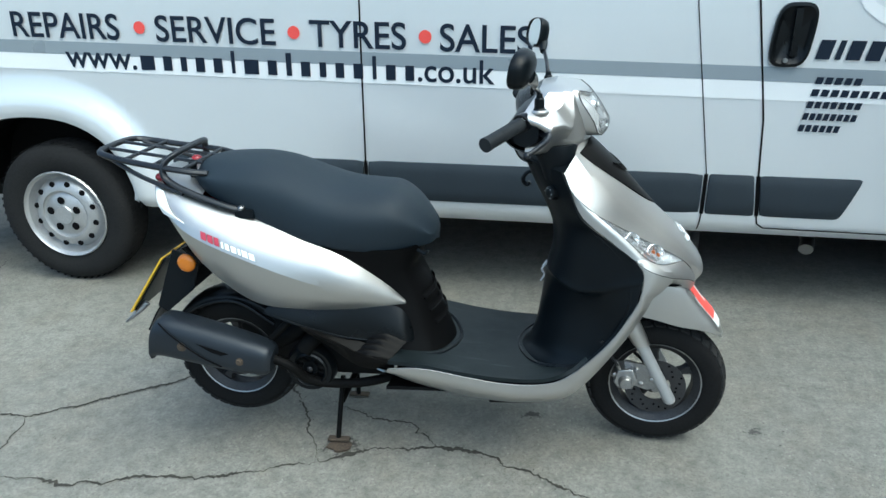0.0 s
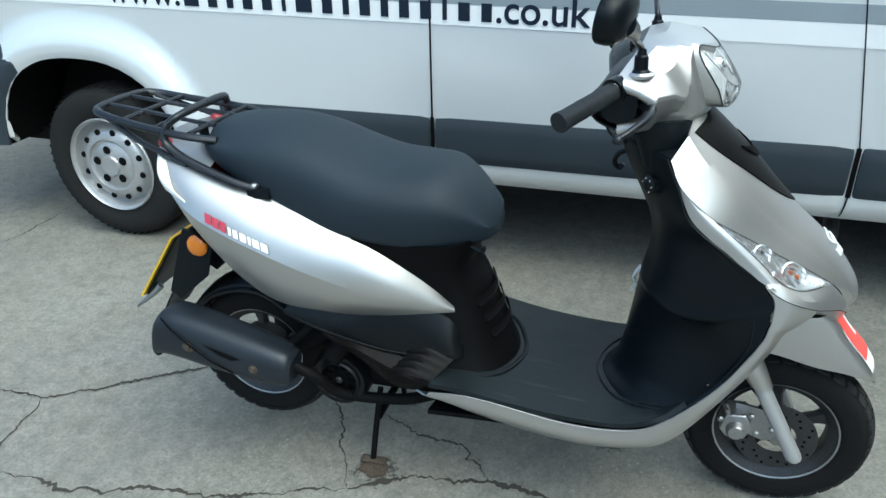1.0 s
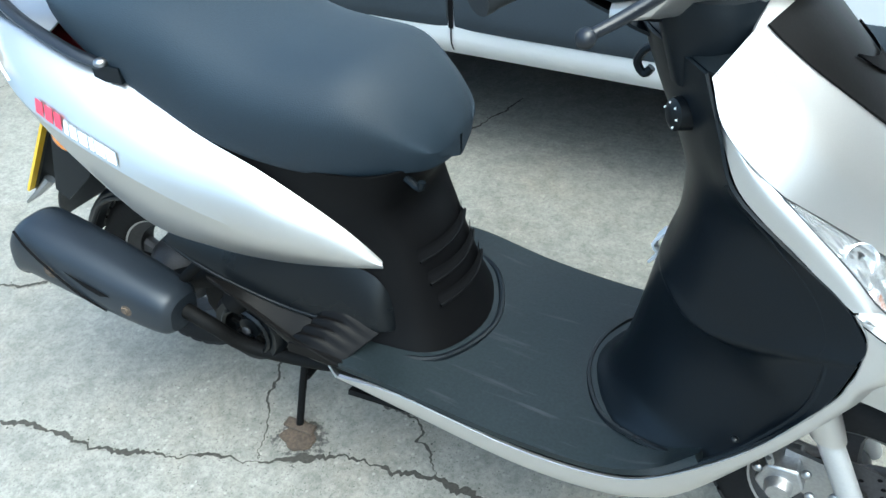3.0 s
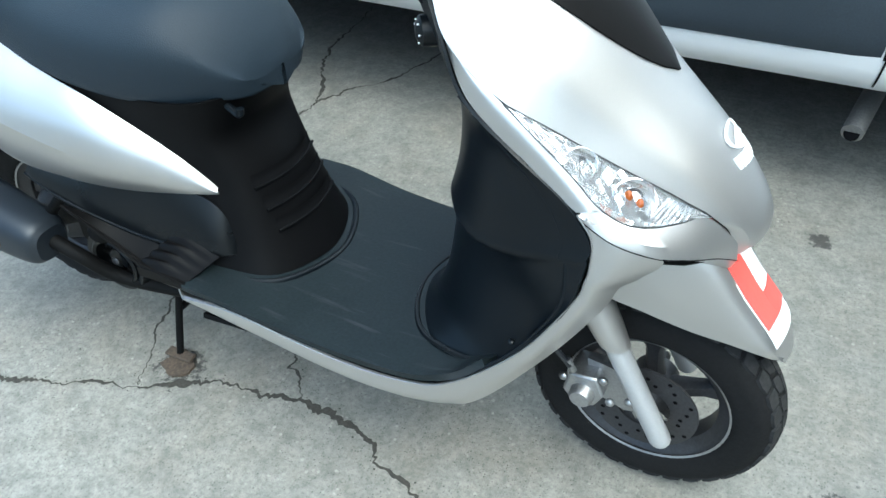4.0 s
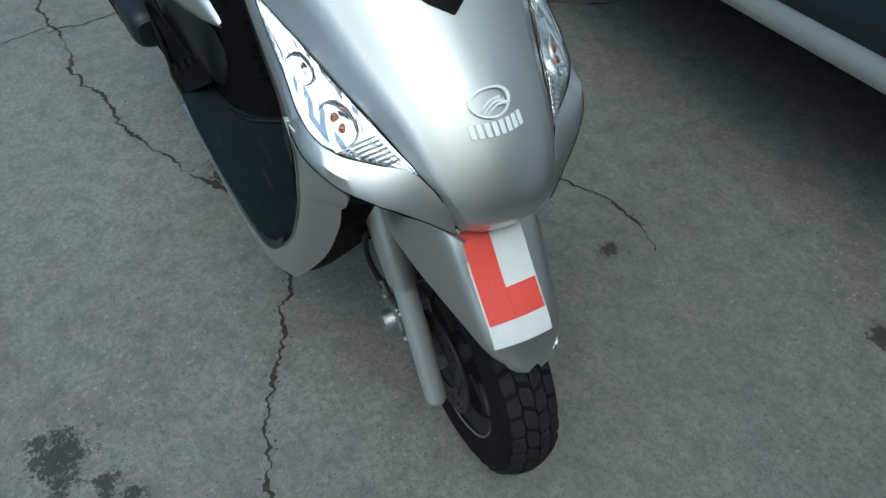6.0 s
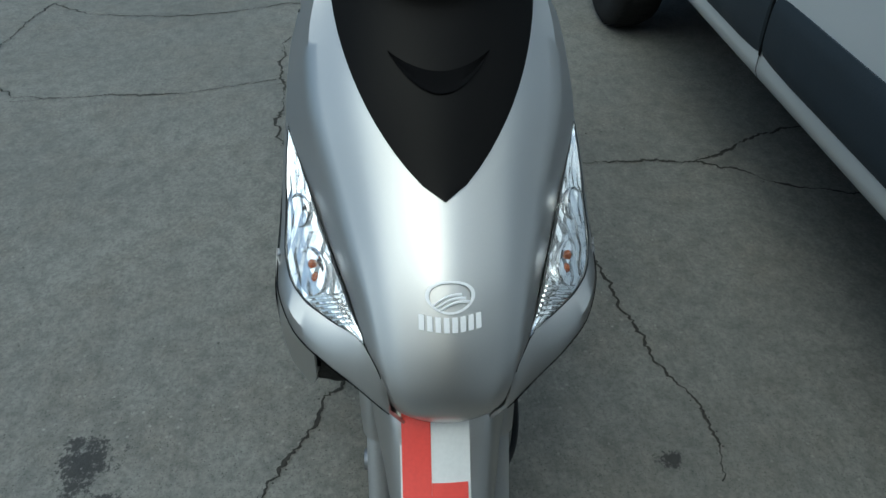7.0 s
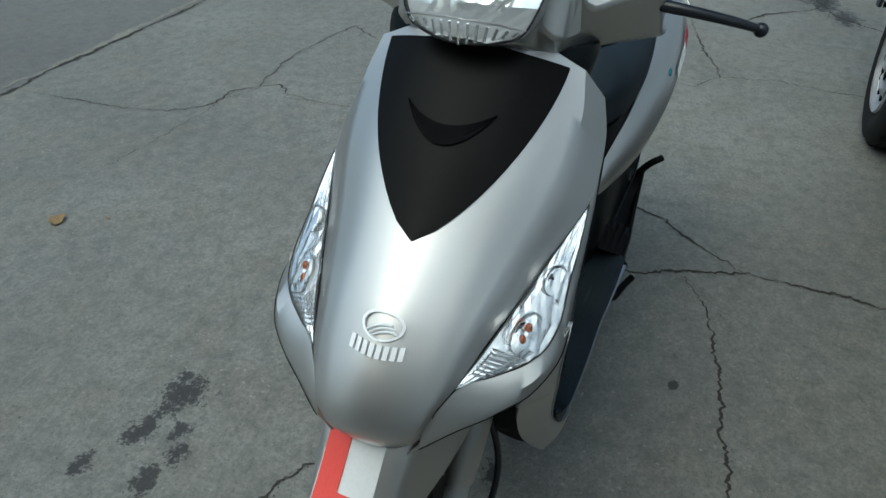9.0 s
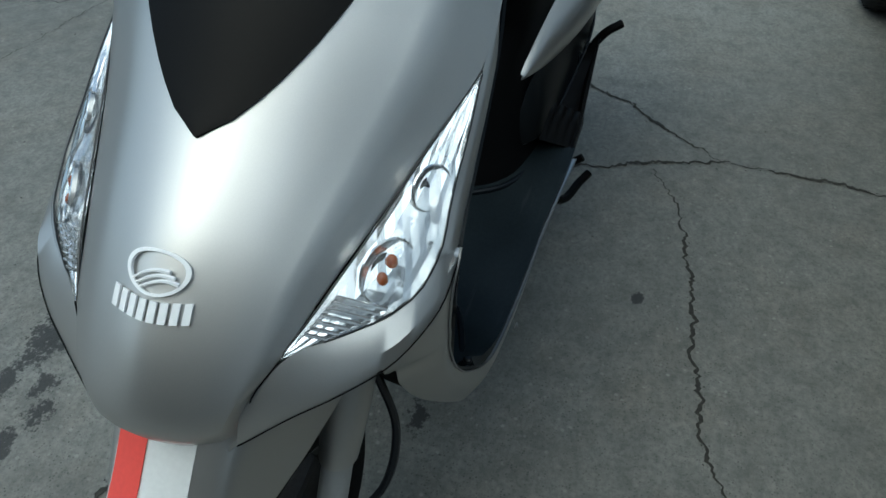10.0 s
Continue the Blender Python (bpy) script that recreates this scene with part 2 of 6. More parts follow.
# ---------------------------------------------------------------- mesh tools
def part(name, bm, material, parent=None, label="", smooth=True, bevel=0.0, angle=38, wide=0.0):
    """Links a bmesh as one mesh object under a thing or a part. wide: how much broader the scooter's body grows towards its tail."""
    if wide:
        for v in bm.verts:
            v.co.y *= 1 + wide * min(1.0, max(0.0, (1.1 - v.co.x) / 1.1))
            if v.co.y > 0:  # the step-through sits slightly off the centre line
                v.co.y *= 1 - 0.065 * min(1.0, max(0.0, (0.66 - v.co.z) / 0.2)) * min(1.0, max(0.0, (v.co.x - 0.45) / 0.2))
    bmesh.ops.remove_doubles(bm, verts=bm.verts, dist=1e-5)
    bmesh.ops.recalc_face_normals(bm, faces=bm.faces)
    me = bpy.data.meshes.new(name)
    bm.to_mesh(me)
    bm.free()
    me.materials.append(material)
    if smooth:
        me.shade_smooth()
        me.set_sharp_from_angle(angle=radians(angle))
    ob = new(name, me)
    if parent is not None:
        ob.parent = parent
    if label:
        ob["label"] = label
    if bevel:
        bv = ob.modifiers.new("bevel", 'BEVEL')
        bv.width, bv.segments, bv.limit_method, bv.angle_limit = bevel, 2, 'ANGLE', radians(35)
    return ob


def spline(pts, n=6, closed=False):
    """Catmull-Rom through the points, n steps a span."""
    P = [np.array(p, float) for p in pts]
    out, k = [], len(P)
    for i in range(k if closed else k - 1):
        p1, p2 = P[i], P[(i + 1) % k]
        p0 = P[i - 1] if (i or closed) else 2 * p1 - p2
        p3 = P[(i + 2) % k] if (closed or i + 2 < k) else 2 * p2 - p1
        for j in range(n):
            t = j / n
            out.append(0.5 * (2 * p1 + (p2 - p0) * t + (2 * p0 - 5 * p1 + 4 * p2 - p3) * t * t + (3 * p1 - p0 - 3 * p2 + p3) * t ** 3))
    if not closed:
        out.append(P[-1])
    return out


def sheet(rows, n=5, m=5, closed=False):
    """A smooth grid through rows of control points; closed: every row is a loop."""
    cols = [spline(r, m, closed) for r in rows]
    down = [spline([c[i] for c in cols], n) for i in range(len(cols[0]))]
    return [[down[i][j] for i in range(len(down))] for j in range(len(down[0]))]


def skin(grid, closed=False, caps=False, thick=0.0, bm=None, ref=(0.5, 0, 0.5)):
    """A grid as a mesh; thick: a second skin that far towards ref, so that the outer face keeps its place."""
    bm = bm or bmesh.new()
    w, h = len(grid[0]), len(grid)
    vs = [[bm.verts.new(p) for p in r] for r in grid]

    def lay_faces(v):
        for a, b in zip(v, v[1:]):
            for i in range(w if closed else w - 1):
                j = (i + 1) % w
                try:
                    bm.faces.new((a[i], a[j], b[j], b[i]))
                except ValueError:
                    pass

    lay_faces(vs)
    if caps:
        for r in (vs[0], vs[-1]):
            try:
                bm.faces.new(r)
            except ValueError:
                pass
    if thick:
        G = np.array([[tuple(p) for p in r] for r in grid], float)
        du = np.gradient(G, axis=0)
        dv = (np.roll(G, -1, 1) - np.roll(G, 1, 1)) if closed else np.gradient(G, axis=1)
        nn = np.cross(du, dv)
        nn /= np.maximum(np.linalg.norm(nn, axis=2, keepdims=True), 1e-9)
        if np.sum(nn * (np.array(ref) - G)) < 0:
            nn = -nn
        inner = G + nn * abs(thick)
        v2 = [[bm.verts.new(p) for p in r] for r in inner]
        lay_faces(v2)
        edges = [(vs[0], v2[0]), (vs[-1], v2[-1])]
        if not closed:
            edges += [([r[0] for r in vs], [r[0] for r in v2]), ([r[-1] for r in vs], [r[-1] for r in v2])]
        for a, b in edges:
            k = len(a)
            for i in range(k if closed else k - 1):
                j = (i + 1) % k
                try:
                    bm.faces.new((a[i], a[j], b[j], b[i]))
                except ValueError:
                    pass
    return bm


def flip_y(rows):
    return [[(p[0], -p[1], p[2]) for p in r] for r in rows]


def tube(pts, r, seg=10, n=6, closed=False, smooth=True, bm=None):
    """A round bar along a smooth or straight-lined path; r: one radius, or one at each end."""
    path = [Vector(p) for p in (spline(pts, n, closed) if smooth else pts)]
    bm = bm or bmesh.new()
    rings, up = [], None
    k = len(path)
    for i, p in enumerate(path):
        a, b = path[i - 1 if (i or closed) else 0], path[(i + 1) % k if (closed or i + 1 < k) else i]
        d = (b - a).normalized()
        up = (Vector((0, 0, 1)) if abs(d.z) < 0.95 else Vector((1, 0, 0))) if up is None else up
        side = d.cross(up).normalized()
        up = side.cross(d).normalized()
        rad = r if isinstance(r, (int, float)) else r[0] + (r[1] - r[0]) * i / (k - 1)
        rings.append([p + rad * (math.cos(q) * side + math.sin(q) * up) for q in (2 * math.pi * j / seg for j in range(seg))])
    if closed:
        rings.append(rings[0])
    return skin(rings, closed=True, caps=not closed, bm=bm)


def spun(profile, centre, axis='y', seg=48, bm=None, full=True):
    """Revolves (radius, along) pairs round an axis through centre."""
    rings = []
    for j in range(seg + 1):
        q = 2 * math.pi * j / seg
        ring = []
        for r, s in profile:
            a, b = r * math.cos(q), r * math.sin(q)
            ring.append({'y': (centre[0] + a, centre[1] + s, centre[2] + b), 'x': (centre[0] + s, centre[1] + a, centre[2] + b),
                         'z': (centre[0] + a, centre[1] + b, centre[2] + s)}[axis])
        rings.append(ring)
    return skin(rings, bm=bm)


def box(x0, x1, y0, y1, z0, z1, bm=None):
    bm = bm or bmesh.new()
    v = [bm.verts.new(p) for p in ((x0, y0, z0), (x1, y0, z0), (x1, y1, z0), (x0, y1, z0), (x0, y0, z1), (x1, y0, z1), (x1, y1, z1), (x0, y1, z1))]
    for f in ((0, 3, 2, 1), (4, 5, 6, 7), (0, 1, 5, 4), (1, 2, 6, 5), (2, 3, 7, 6), (3, 0, 4, 7)):
        bm.faces.new([v[i] for i in f])
    return bm


def slab_of(outline, normal, depth, bm=None):
    """A flat plate from an outline of 3D points, with depth along normal."""
    bm = bm or bmesh.new()
    top = [bm.verts.new(p) for p in outline]
    low = [bm.verts.new(Vector(p) + Vector(normal) * depth) for p in outline]
    bm.faces.new(top)
    bm.faces.new(low[::-1])
    k = len(top)
    for i in range(k):
        bm.faces.new((top[i], low[i], low[(i + 1) % k], top[(i + 1) % k]))
    return bm


def ball(centre, r, scale=(1, 1, 1), seg=14, bm=None):
    bm = bm or bmesh.new()
    m = Matrix.Translation(centre) @ Matrix.Diagonal((*(r * s for s in scale), 1))
    bmesh.ops.create_uvsphere(bm, u_segments=seg, v_segments=seg // 2 + 2, radius=1, matrix=m)
    return bm


def thing(name, label, category, m=None, group=""):
    ob = new(name)
    ob.empty_display_size = 0.1
    if m is not None:
        ob.matrix_world = m
    return tagged(ob, label, category, group)


# ---------------------------------------------------------------- ground
def ragged(points, width, rng, step=0.006):
    """A crack's two crumbled edges along a line on the ground."""
    fine = [Vector(p) for p in points]
    line = []
    for a, b in zip(fine, fine[1:]):
        k = max(1, int((b - a).length / step))
        line += [a.lerp(b, i / k) for i in range(k)]
    line.append(fine[-1])
    slow, quick, wide, edge_a, edge_b = 0.0, 0.0, 0.5, 0.0, 0.0
    out = []
    for i, p in enumerate(line):
        d = (line[min(i + 1, len(line) - 1)] - line[max(i - 1, 0)]).normalized()
        side = Vector((-d.y, d.x))
        slow = 0.96 * slow + rng.gauss(0, 0.0028)
        quick = 0.55 * quick + rng.gauss(0, 0.0019)
        wide = min(1.25, max(0.12, 0.94 * wide + 0.06 * 0.6 + rng.gauss(0, 0.11)))
        edge_a, edge_b = 0.6 * edge_a + rng.gauss(0, 0.16), 0.6 * edge_b + rng.gauss(0, 0.16)
        taper = min(1.0, 0.45 + i / 25, 0.45 + (len(line) - i) / 25)
        c = p + side * (slow + quick)
        w = (width * wide + 0.0008) * taper
        out.append((c + side * w * max(0.1, 0.5 + edge_a * 0.6), c - side * w * max(0.1, 0.5 + edge_b * 0.6)))
    return out


def crack(points, width, seed):
    """The open crack, with crumbs broken off along it."""
    rng = random.Random(seed)
    bm = bmesh.new()
    edges = ragged(points, width, rng)
    pairs = [[bm.verts.new((a.x, a.y, 0.0022)), bm.verts.new((b.x, b.y, 0.0022))] for a, b in edges]
    for a, b in zip(pairs, pairs[1:]):
        bm.faces.new((a[0], b[0], b[1], a[1]))
    for a, b in edges[::3]:
        if rng.random() < 0.5:
            side = (a - b).normalized() if (a - b).length > 1e-6 else Vector((1, 0))
            c = (a + b) / 2 + side * rng.choice((-1, 1)) * (width * 0.5 + rng.uniform(0.001, 0.009))
            r, n = rng.uniform(0.0008, 0.0026), rng.randint(5, 7)
            bm.faces.new([bm.verts.new((c.x + r * rng.uniform(0.6, 1.3) * math.cos(6.283 * k / n), c.y + r * rng.uniform(0.6, 1.3) * math.sin(6.283 * k / n), 0.0021)) for k in range(n)])
    return bm


def blot(cx, cy, rx, ry, seed, z=0.002, n=40, rough=0.45):
    rng = random.Random(seed)
    bm = bmesh.new()
    ph = [rng.uniform(0, 6.28) for _ in range(5)]
    vs = []
    for i in range(n):
        q = 2 * math.pi * i / n
        r = 1 + rough * sum(math.sin((k + 2) * q + ph[k]) / (k + 2) for k in range(5)) + rng.uniform(-0.08, 0.08)
        vs.append(bm.verts.new((cx + rx * r * math.cos(q), cy + ry * r * math.sin(q), z)))
    bm.faces.new(vs)
    return bm


def edge_y(x):
    """The yard slab's edge runs slightly askew."""
    return -2.526 + 0.0557 * min(10.0, max(-10.0, x))


g = bmesh.new()
vs = [[g.verts.new((x, edge_y(x) if y is None else y, 0)) for x in (-400, -40, -10, 10, 40, 400)] for y in (-400, -40, -10, None, 10, 40, 400)]
for k, (a, b) in enumerate(zip(vs, vs[1:])):
    for i in range(5):
        g.faces.new((a[i], a[i + 1], b[i + 1], b[i])).material_index = 1 if k < 3 else 0
ground = tagged(part("ground", g, slab, smooth=False), "grey weathered concrete yard with long cracks", "ground", kind="structure")
ground.data.materials.append(slab_far)

# unseen plain walls, added round the yard to block sky light and darken reflections
wall_dark = surface("dark unseen wall", (0.07, 0.06, 0.05), 0.8, 0, 0.3, 2, 40, 0.2)
tagged(part("shade_wall_east", box(5.2, 5.5, -4.0, 5.0, 0, 4.5), wall_dark, smooth=False), "unseen dark wall added to block sky ahead of the scooter", "wall", kind="structure")
tagged(part("shade_wall_north", box(-14.0, 5.5, 5.0, 5.3, 0, 5.5), wall_dark, smooth=False), "unseen dark wall added behind the van to block sky", "wall", kind="structure")
tagged(part("shade_wall_south", box(-14.0, 12.0, -16.3, -16.0, 0, 2.2), wall_dark, smooth=False), "unseen dark wall added far across the yard to cut low sky", "wall", kind="structure")
tagged(part("shade_wall_west", box(-14.3, -14.0, -16.3, 5.3, 0, 2.2), wall_dark, smooth=False), "unseen dark wall added at the end of the yard to cut low sky", "wall", kind="structure")

# ---------------------------------------------------------------- van
VAN = Matrix.Translation((0.135, 0.969, 0)) @ pose(0, 0, 0, 0, 1.5, -3.43)
van = thing("van", "pale silver panel van with slate grey side cladding and dark lettering", "van", VAN)
HUB_U = -1.505
ARCH_U, ARCH_Z, ARCH_W, ARCH_H = -1.56, 0.33, 0.46, 0.445


def side_v(z):
    """How far the near side lies behind the cladding's face at a height; the sill tucks under."""
    k = min(1.0, max(0.0, (0.43 - z) / 0.065))
    return 0.016 + 0.040 * k * k + 0.035 * max(0.0, z - 0.62) ** 1.5


def arch_at(u, grow=1.0):
    """Height of the wheel arch's flattened edge; the sill's height outside it."""
    d = abs(u - ARCH_U) / (ARCH_W * grow)
    return ARCH_Z + ARCH_H * grow * (1 - d ** 2.4) ** (1 / 2.4) if d < 1 else 0.365


def flared(u, z, over=False):
    """The side's face with the bulge round the wheel arch; over: straight above the arch."""
    r = ((abs(u - ARCH_U) / ARCH_W) ** 2.4 + (max(0.0, z - ARCH_Z) / ARCH_H) ** 2.4) ** (1 / 2.4)
    k = min(1.0, max(0.0, (1.36 - r) / 0.22))
    lip = 0.012 * min(1.0, max(0.0, (1.05 - r) / 0.05))
    return side_v(max(z, 0.45) if over else z) - 0.055 * k * k * (3 - 2 * k) + lip


def van_side(sign):
    us = [-2.45, -2.3, -2.2] + [ARCH_U + 0.66 * math.sin(math.pi / 2 * i / 18) for i in range(-18, 19)] + [ARCH_U + ARCH_W * k for k in (-1.001, -0.995, -0.97, 0.97, 0.995, 1.001)] + [-0.75, -0.6, -0.3, 0.3, 0.8, 1.3, 1.7, 2.1, 2.6]
    us = sorted(set(round(u, 4) for u in us))
    zs = [0.365, 0.385, 0.41, 0.43, 0.46, 0.5, 0.56, 0.62, 0.66, 0.7, 0.74, 0.78, 0.82, 0.86, 0.9, 0.95, 1.0, 1.05, 1.2, 1.4, 1.7, 2.0, 2.15]
    grid = []
    for u in us:
        col = []
        low = max(0.365, arch_at(u))
        for z in zs:
            zz = low + (2.15 - low) * (z - 0.365) / 1.785
            v = flared(u, zz, low > 0.366)
            col.append((u, v if sign < 0 else 2.0 - v, zz))
        grid.append(col)
    return grid


near = part("side_panel", skin(van_side(-1), thick=0.02, ref=(0, 1, 1)), van_paint, van)
far = part("side_panel", skin(van_side(1), thick=0.02, ref=(0, 1, 1)), van_paint, van)
roof_rows = [[(u, 0.09 + 1.82 * k / 8, 2.15 + 0.1 * math.sin(math.pi * k / 8)) for k in range(9)] for u in (-2.45, -1, 0, 1, 2.0, 2.6)]
part("roof", skin(roof_rows, thick=0.02, ref=(0, 1, 1)), van_paint, van)
part("rear_wall", box(-2.47, -2.45, 0.05, 1.95, 0.34, 2.2), van_paint, van)
part("bonnet", skin([[(2.6, 0.04 + 1.92 * k / 6, 2.2) for k in range(7)], [(3.1, 0.10 + 1.8 * k / 6, 1.45) for k in range(7)],
                     [(3.55, 0.14 + 1.72 * k / 6, 1.15) for k in range(7)], [(3.75, 0.2 + 1.6 * k / 6, 0.75) for k in range(7)],
                     [(3.72, 0.2 + 1.6 * k / 6, 0.35) for k in range(7)]], thick=0.02, ref=(0, 1, 1)), van_paint, van)
part("underbody", box(-2.4, 3.5, 0.16, 1.84, 0.33, 0.39), engine_black, van)
lining = [[(u, v, arch_at(u, 1.01)) for u in (ARCH_U + ARCH_W * 1.009 * math.sin(math.pi / 2 * i / 14) for i in range(-14, 15))] for v in (-0.02, 0.32)]
part("wheel_arch_liner", skin(lining, thick=0.01, ref=(ARCH_U, 0.2, 2)), engine_black, van, "black wheel arch liner")
part("wheel_arch_liner", box(ARCH_U - 0.46, ARCH_U + 0.46, 0.32, 0.33, 0.3, 0.80), engine_black, van)


def cladding(u0, u1, z0, z1, slant0=0.0, slant1=0.0, name="cladding"):
    rows = []
    for k in range(9):
        f = k / 8
        a, b = u0 + slant0 * f, u1 + slant1 * f
        z = z0 + (z1 - z0) * f
        out = 0.0 + 0.012 * abs(2 * f - 1) ** 4
        rows.append([(a, 0.03, z), (a + 0.006, out + 0.006, z)] + [(a + (b - a) * i / 8, out, z) for i in range(1, 8)] + [(b - 0.006, out + 0.006, z), (b, 0.03, z)])
    rows = [[(p[0], 0.03, z0 - 0.002) for p in rows[0]]] + rows + [[(p[0], 0.03, z1 + 0.002) for p in rows[-1]]]
    return part(name, skin(rows), van_clad, van, "slate grey plastic side cladding")


cladding(-0.895, -0.022, 0.457, 0.625, -0.03)
cladding(-0.010, 1.385, 0.457, 0.625)
cladding(1.399, 1.60, 0.457, 0.625, 0, -0.02)
cladding(1.612, 1.92, 0.457, 0.625, -0.02, 0.065)
# dark rear corner behind the wheel, up to the arch's edge
rear_rows = []
for z in (0.365, 0.42, 0.5, 0.58, 0.65, 0.70, 0.74, 0.82, 0.95):
    edge = ARCH_U - ARCH_W * max(0.0, 1 - (max(0.0, z - ARCH_Z) / ARCH_H) ** 2.4) ** (1 / 2.4) - 0.003 if z < 0.72 else -1.84 - (z - 0.72) * 1.3
    rear_rows.append([(u, flared(u, max(z, 0.45)) - 0.006, z) for u in (-2.46 + (edge + 2.46) * k / 12 for k in range(13))])
part("rear_corner_cladding", skin(rear_rows, thick=0.012, ref=(0, 1, 1)), van_clad, van, "slate grey rear corner bumper")


def on_side(u, z, out=0.002):
    return (u, side_v(z) - out, z)


def raked(u, z, out=0.002):
    """Film and lettering run slightly downhill towards the front."""
    z = z - 0.013 - 0.019 * u
    return (u, side_v(z) - out, z)


def film(name, u0, u1, z0, z1, material, label="", out=0.0025, n=24):
    rows = [[raked(u0 + (u1 - u0) * i / n, z, out) for i in range(n + 1)] for z in (z0, (z0 + z1) / 2, z1)]
    return part(name, skin(rows), material, van, label)


film("stripe", -2.44, 2.6, 1.038, 1.092, van_stripe, "grey side stripe")
film("stripe", -2.44, 2.6, 0.968, 1.036, van_white, "white side stripe")


sweep = bmesh.new()
outer = [raked(u, z, 0.003) for u, z in ((1.83, 1.36), (1.86, 1.305), (1.92, 1.262), (2.0, 1.236), (2.15, 1.222), (2.5, 1.215))]
inner_edge = [raked(u, z, 0.003) for u, z in ((1.87, 1.36), (1.90, 1.325), (1.96, 1.298), (2.04, 1.282), (2.17, 1.272), (2.5, 1.268))]
part("stripe", skin([outer, inner_edge], bm=sweep), van_white, van, "white curved stripe on the door")


def shut_line(points, w=0.007):
    bm = bmesh.new()
    for (u0, z0), (u1, z1) in zip(points, points[1:]):
        k = 8
        prev = None
        for i in range(k + 1):
            u, z = u0 + (u1 - u0) * i / k, z0 + (z1 - z0) * i / k
            d = Vector((u1 - u0, z1 - z0)).normalized()
            a = bm.verts.new(on_side(u - d.y * w / 2, z + d.x * w / 2, 0.0035))
            b = bm.verts.new(on_side(u + d.y * w / 2, z - d.x * w / 2, 0.0035))
            if prev:
                bm.faces.new((prev[0], a, b, prev[1]))
            prev = (a, b)
    return part("shut_line", bm, van_seam, van, "thin dark door gap")


shut_line([(-0.016, 2.0), (-0.016, 0.625)])
shut_line([(-0.016, 0.625), (-0.016, 0.457)], 0.016)
shut_line([(-0.016, 0.457), (-0.016, 0.385)], 0.005)
shut_line([(1.392, 0.625), (1.392, 0.457)], 0.016)
shut_line([(1.590, 0.625), (1.606, 0.457)], 0.016)
shut_line([(1.20, 1.9), (1.29, 1.25), (1.392, 0.625)], 0.004)
shut_line([(1.392, 0.457), (1.385, 0.38)], 0.005)
shut_line([(1.42, 1.9), (1.50, 1.3), (1.575, 0.85), (1.590, 0.625)])
shut_line([(1.606, 0.457), (1.612, 0.425), (1.64, 0.405), (2.55, 0.400)], 0.006)


def lettering(text, u0, u1, base, cap, material, label):
    """Raised film letters fitted between two marks along the van's side."""
    cu = bpy.data.curves.new("lettering", 'FONT')
    cu.body = text
    cu.extrude = 0.0
    cu.offset = 0.012
    ob = bpy.data.objects.new("lettering", cu)
    scene.collection.objects.link(ob)
    bpy.context.view_layer.update()
    me = bpy.data.meshes.new_from_object(ob)
    bpy.data.objects.remove(ob)
    xs = [v.co.x for v in me.vertices]
    ys = [v.co.y for v in me.vertices]
    x0, x1, y1 = min(xs), max(xs), max(ys)
    y0 = 0.0
    for v in me.vertices:
        u = u0 + (v.co.x - x0) / (x1 - x0) * (u1 - u0)
        z = base + (v.co.y - y0) / (y1 - y0) * cap
        v.co = raked(u, z, 0.0055)
    me.name = "lettering"
    me.materials.append(material)
    o = new("lettering", me)
    o.parent = van
    o["label"] = label
    return o


WORDS = (("REPAIRS", -1.59, -1.08), ("SERVICE", -0.912, -0.378), ("TYRES", -0.23, 0.174), ("SALES", 0.312, 0.68))
for word, a, b in WORDS:
    lettering(word, a, b, 1.108, 0.105, van_letter, "dark blue capital lettering")
for u in (-0.985, -0.298, 0.252):
    film_bm = bmesh.new()
    film_bm.faces.new([film_bm.verts.new(raked(u + 0.026 * math.cos(q), 1.16 + 0.026 * math.sin(q), 0.006)) for q in (2 * math.pi * i / 24 for i in range(24))])
    part("dot", film_bm, red_ink, van, "round red dot")


def bars(widths, u0, u1, base, high, material, name="letter_bar", talls=(), slant=0.0, gap=0.35):
    """Plain bars in the room of a line of letters."""
    total = sum(widths) + gap * (len(widths) - 1)
    u = u0
    k = (u1 - u0) / total
    for i, w in enumerate(widths):
        top = base + high * (1.55 if i in talls else 1.0)
        bm = bmesh.new()
        bm.faces.new([bm.verts.new(raked(*p, 0.006)) for p in ((u, base), (u + w * k, base), (u + w * k + slant, top), (u + slant, top))])
        part(name, bm, material, van, smooth=False)
        u += (w + gap) * k


lettering("www.", -1.355, -1.02, 0.985, 0.064, van_letter, "dark blue web address lettering")
bars([0.8, 0.5, 0.35, 0.5, 0.5, 0.2, 0.8, 0.5, 0.3, 0.5, 0.35, 0.45, 0.5, 0.2, 0.5, 0.45], -1.0, 0.205, 0.985, 0.060, van_letter, talls=(5, 8, 13), gap=0.5)
lettering(".co.uk", 0.22, 0.535, 0.985, 0.092, van_letter, "dark blue web address lettering")
bars([1, 0.4, 1, 1, 1, 0.6], 1.72, 2.06, 1.125, 0.07, van_letter, slant=0.015)
for row, (n, w) in enumerate(((5, 0.16), (8, 0.27), (7, 0.19), (8, 0.19), (6, 0.145))):
    bars([1] * n, 1.735 - row * 0.008, 1.735 - row * 0.008 + w, 1.035 - row * 0.045, 0.026, van_letter, slant=0.006)

# door handle
def rounded(q, a, b, e=0.55):
    c, d = math.cos(q), math.sin(q)
    return a * math.copysign(abs(c) ** e, c), b * math.copysign(abs(d) ** e, d)


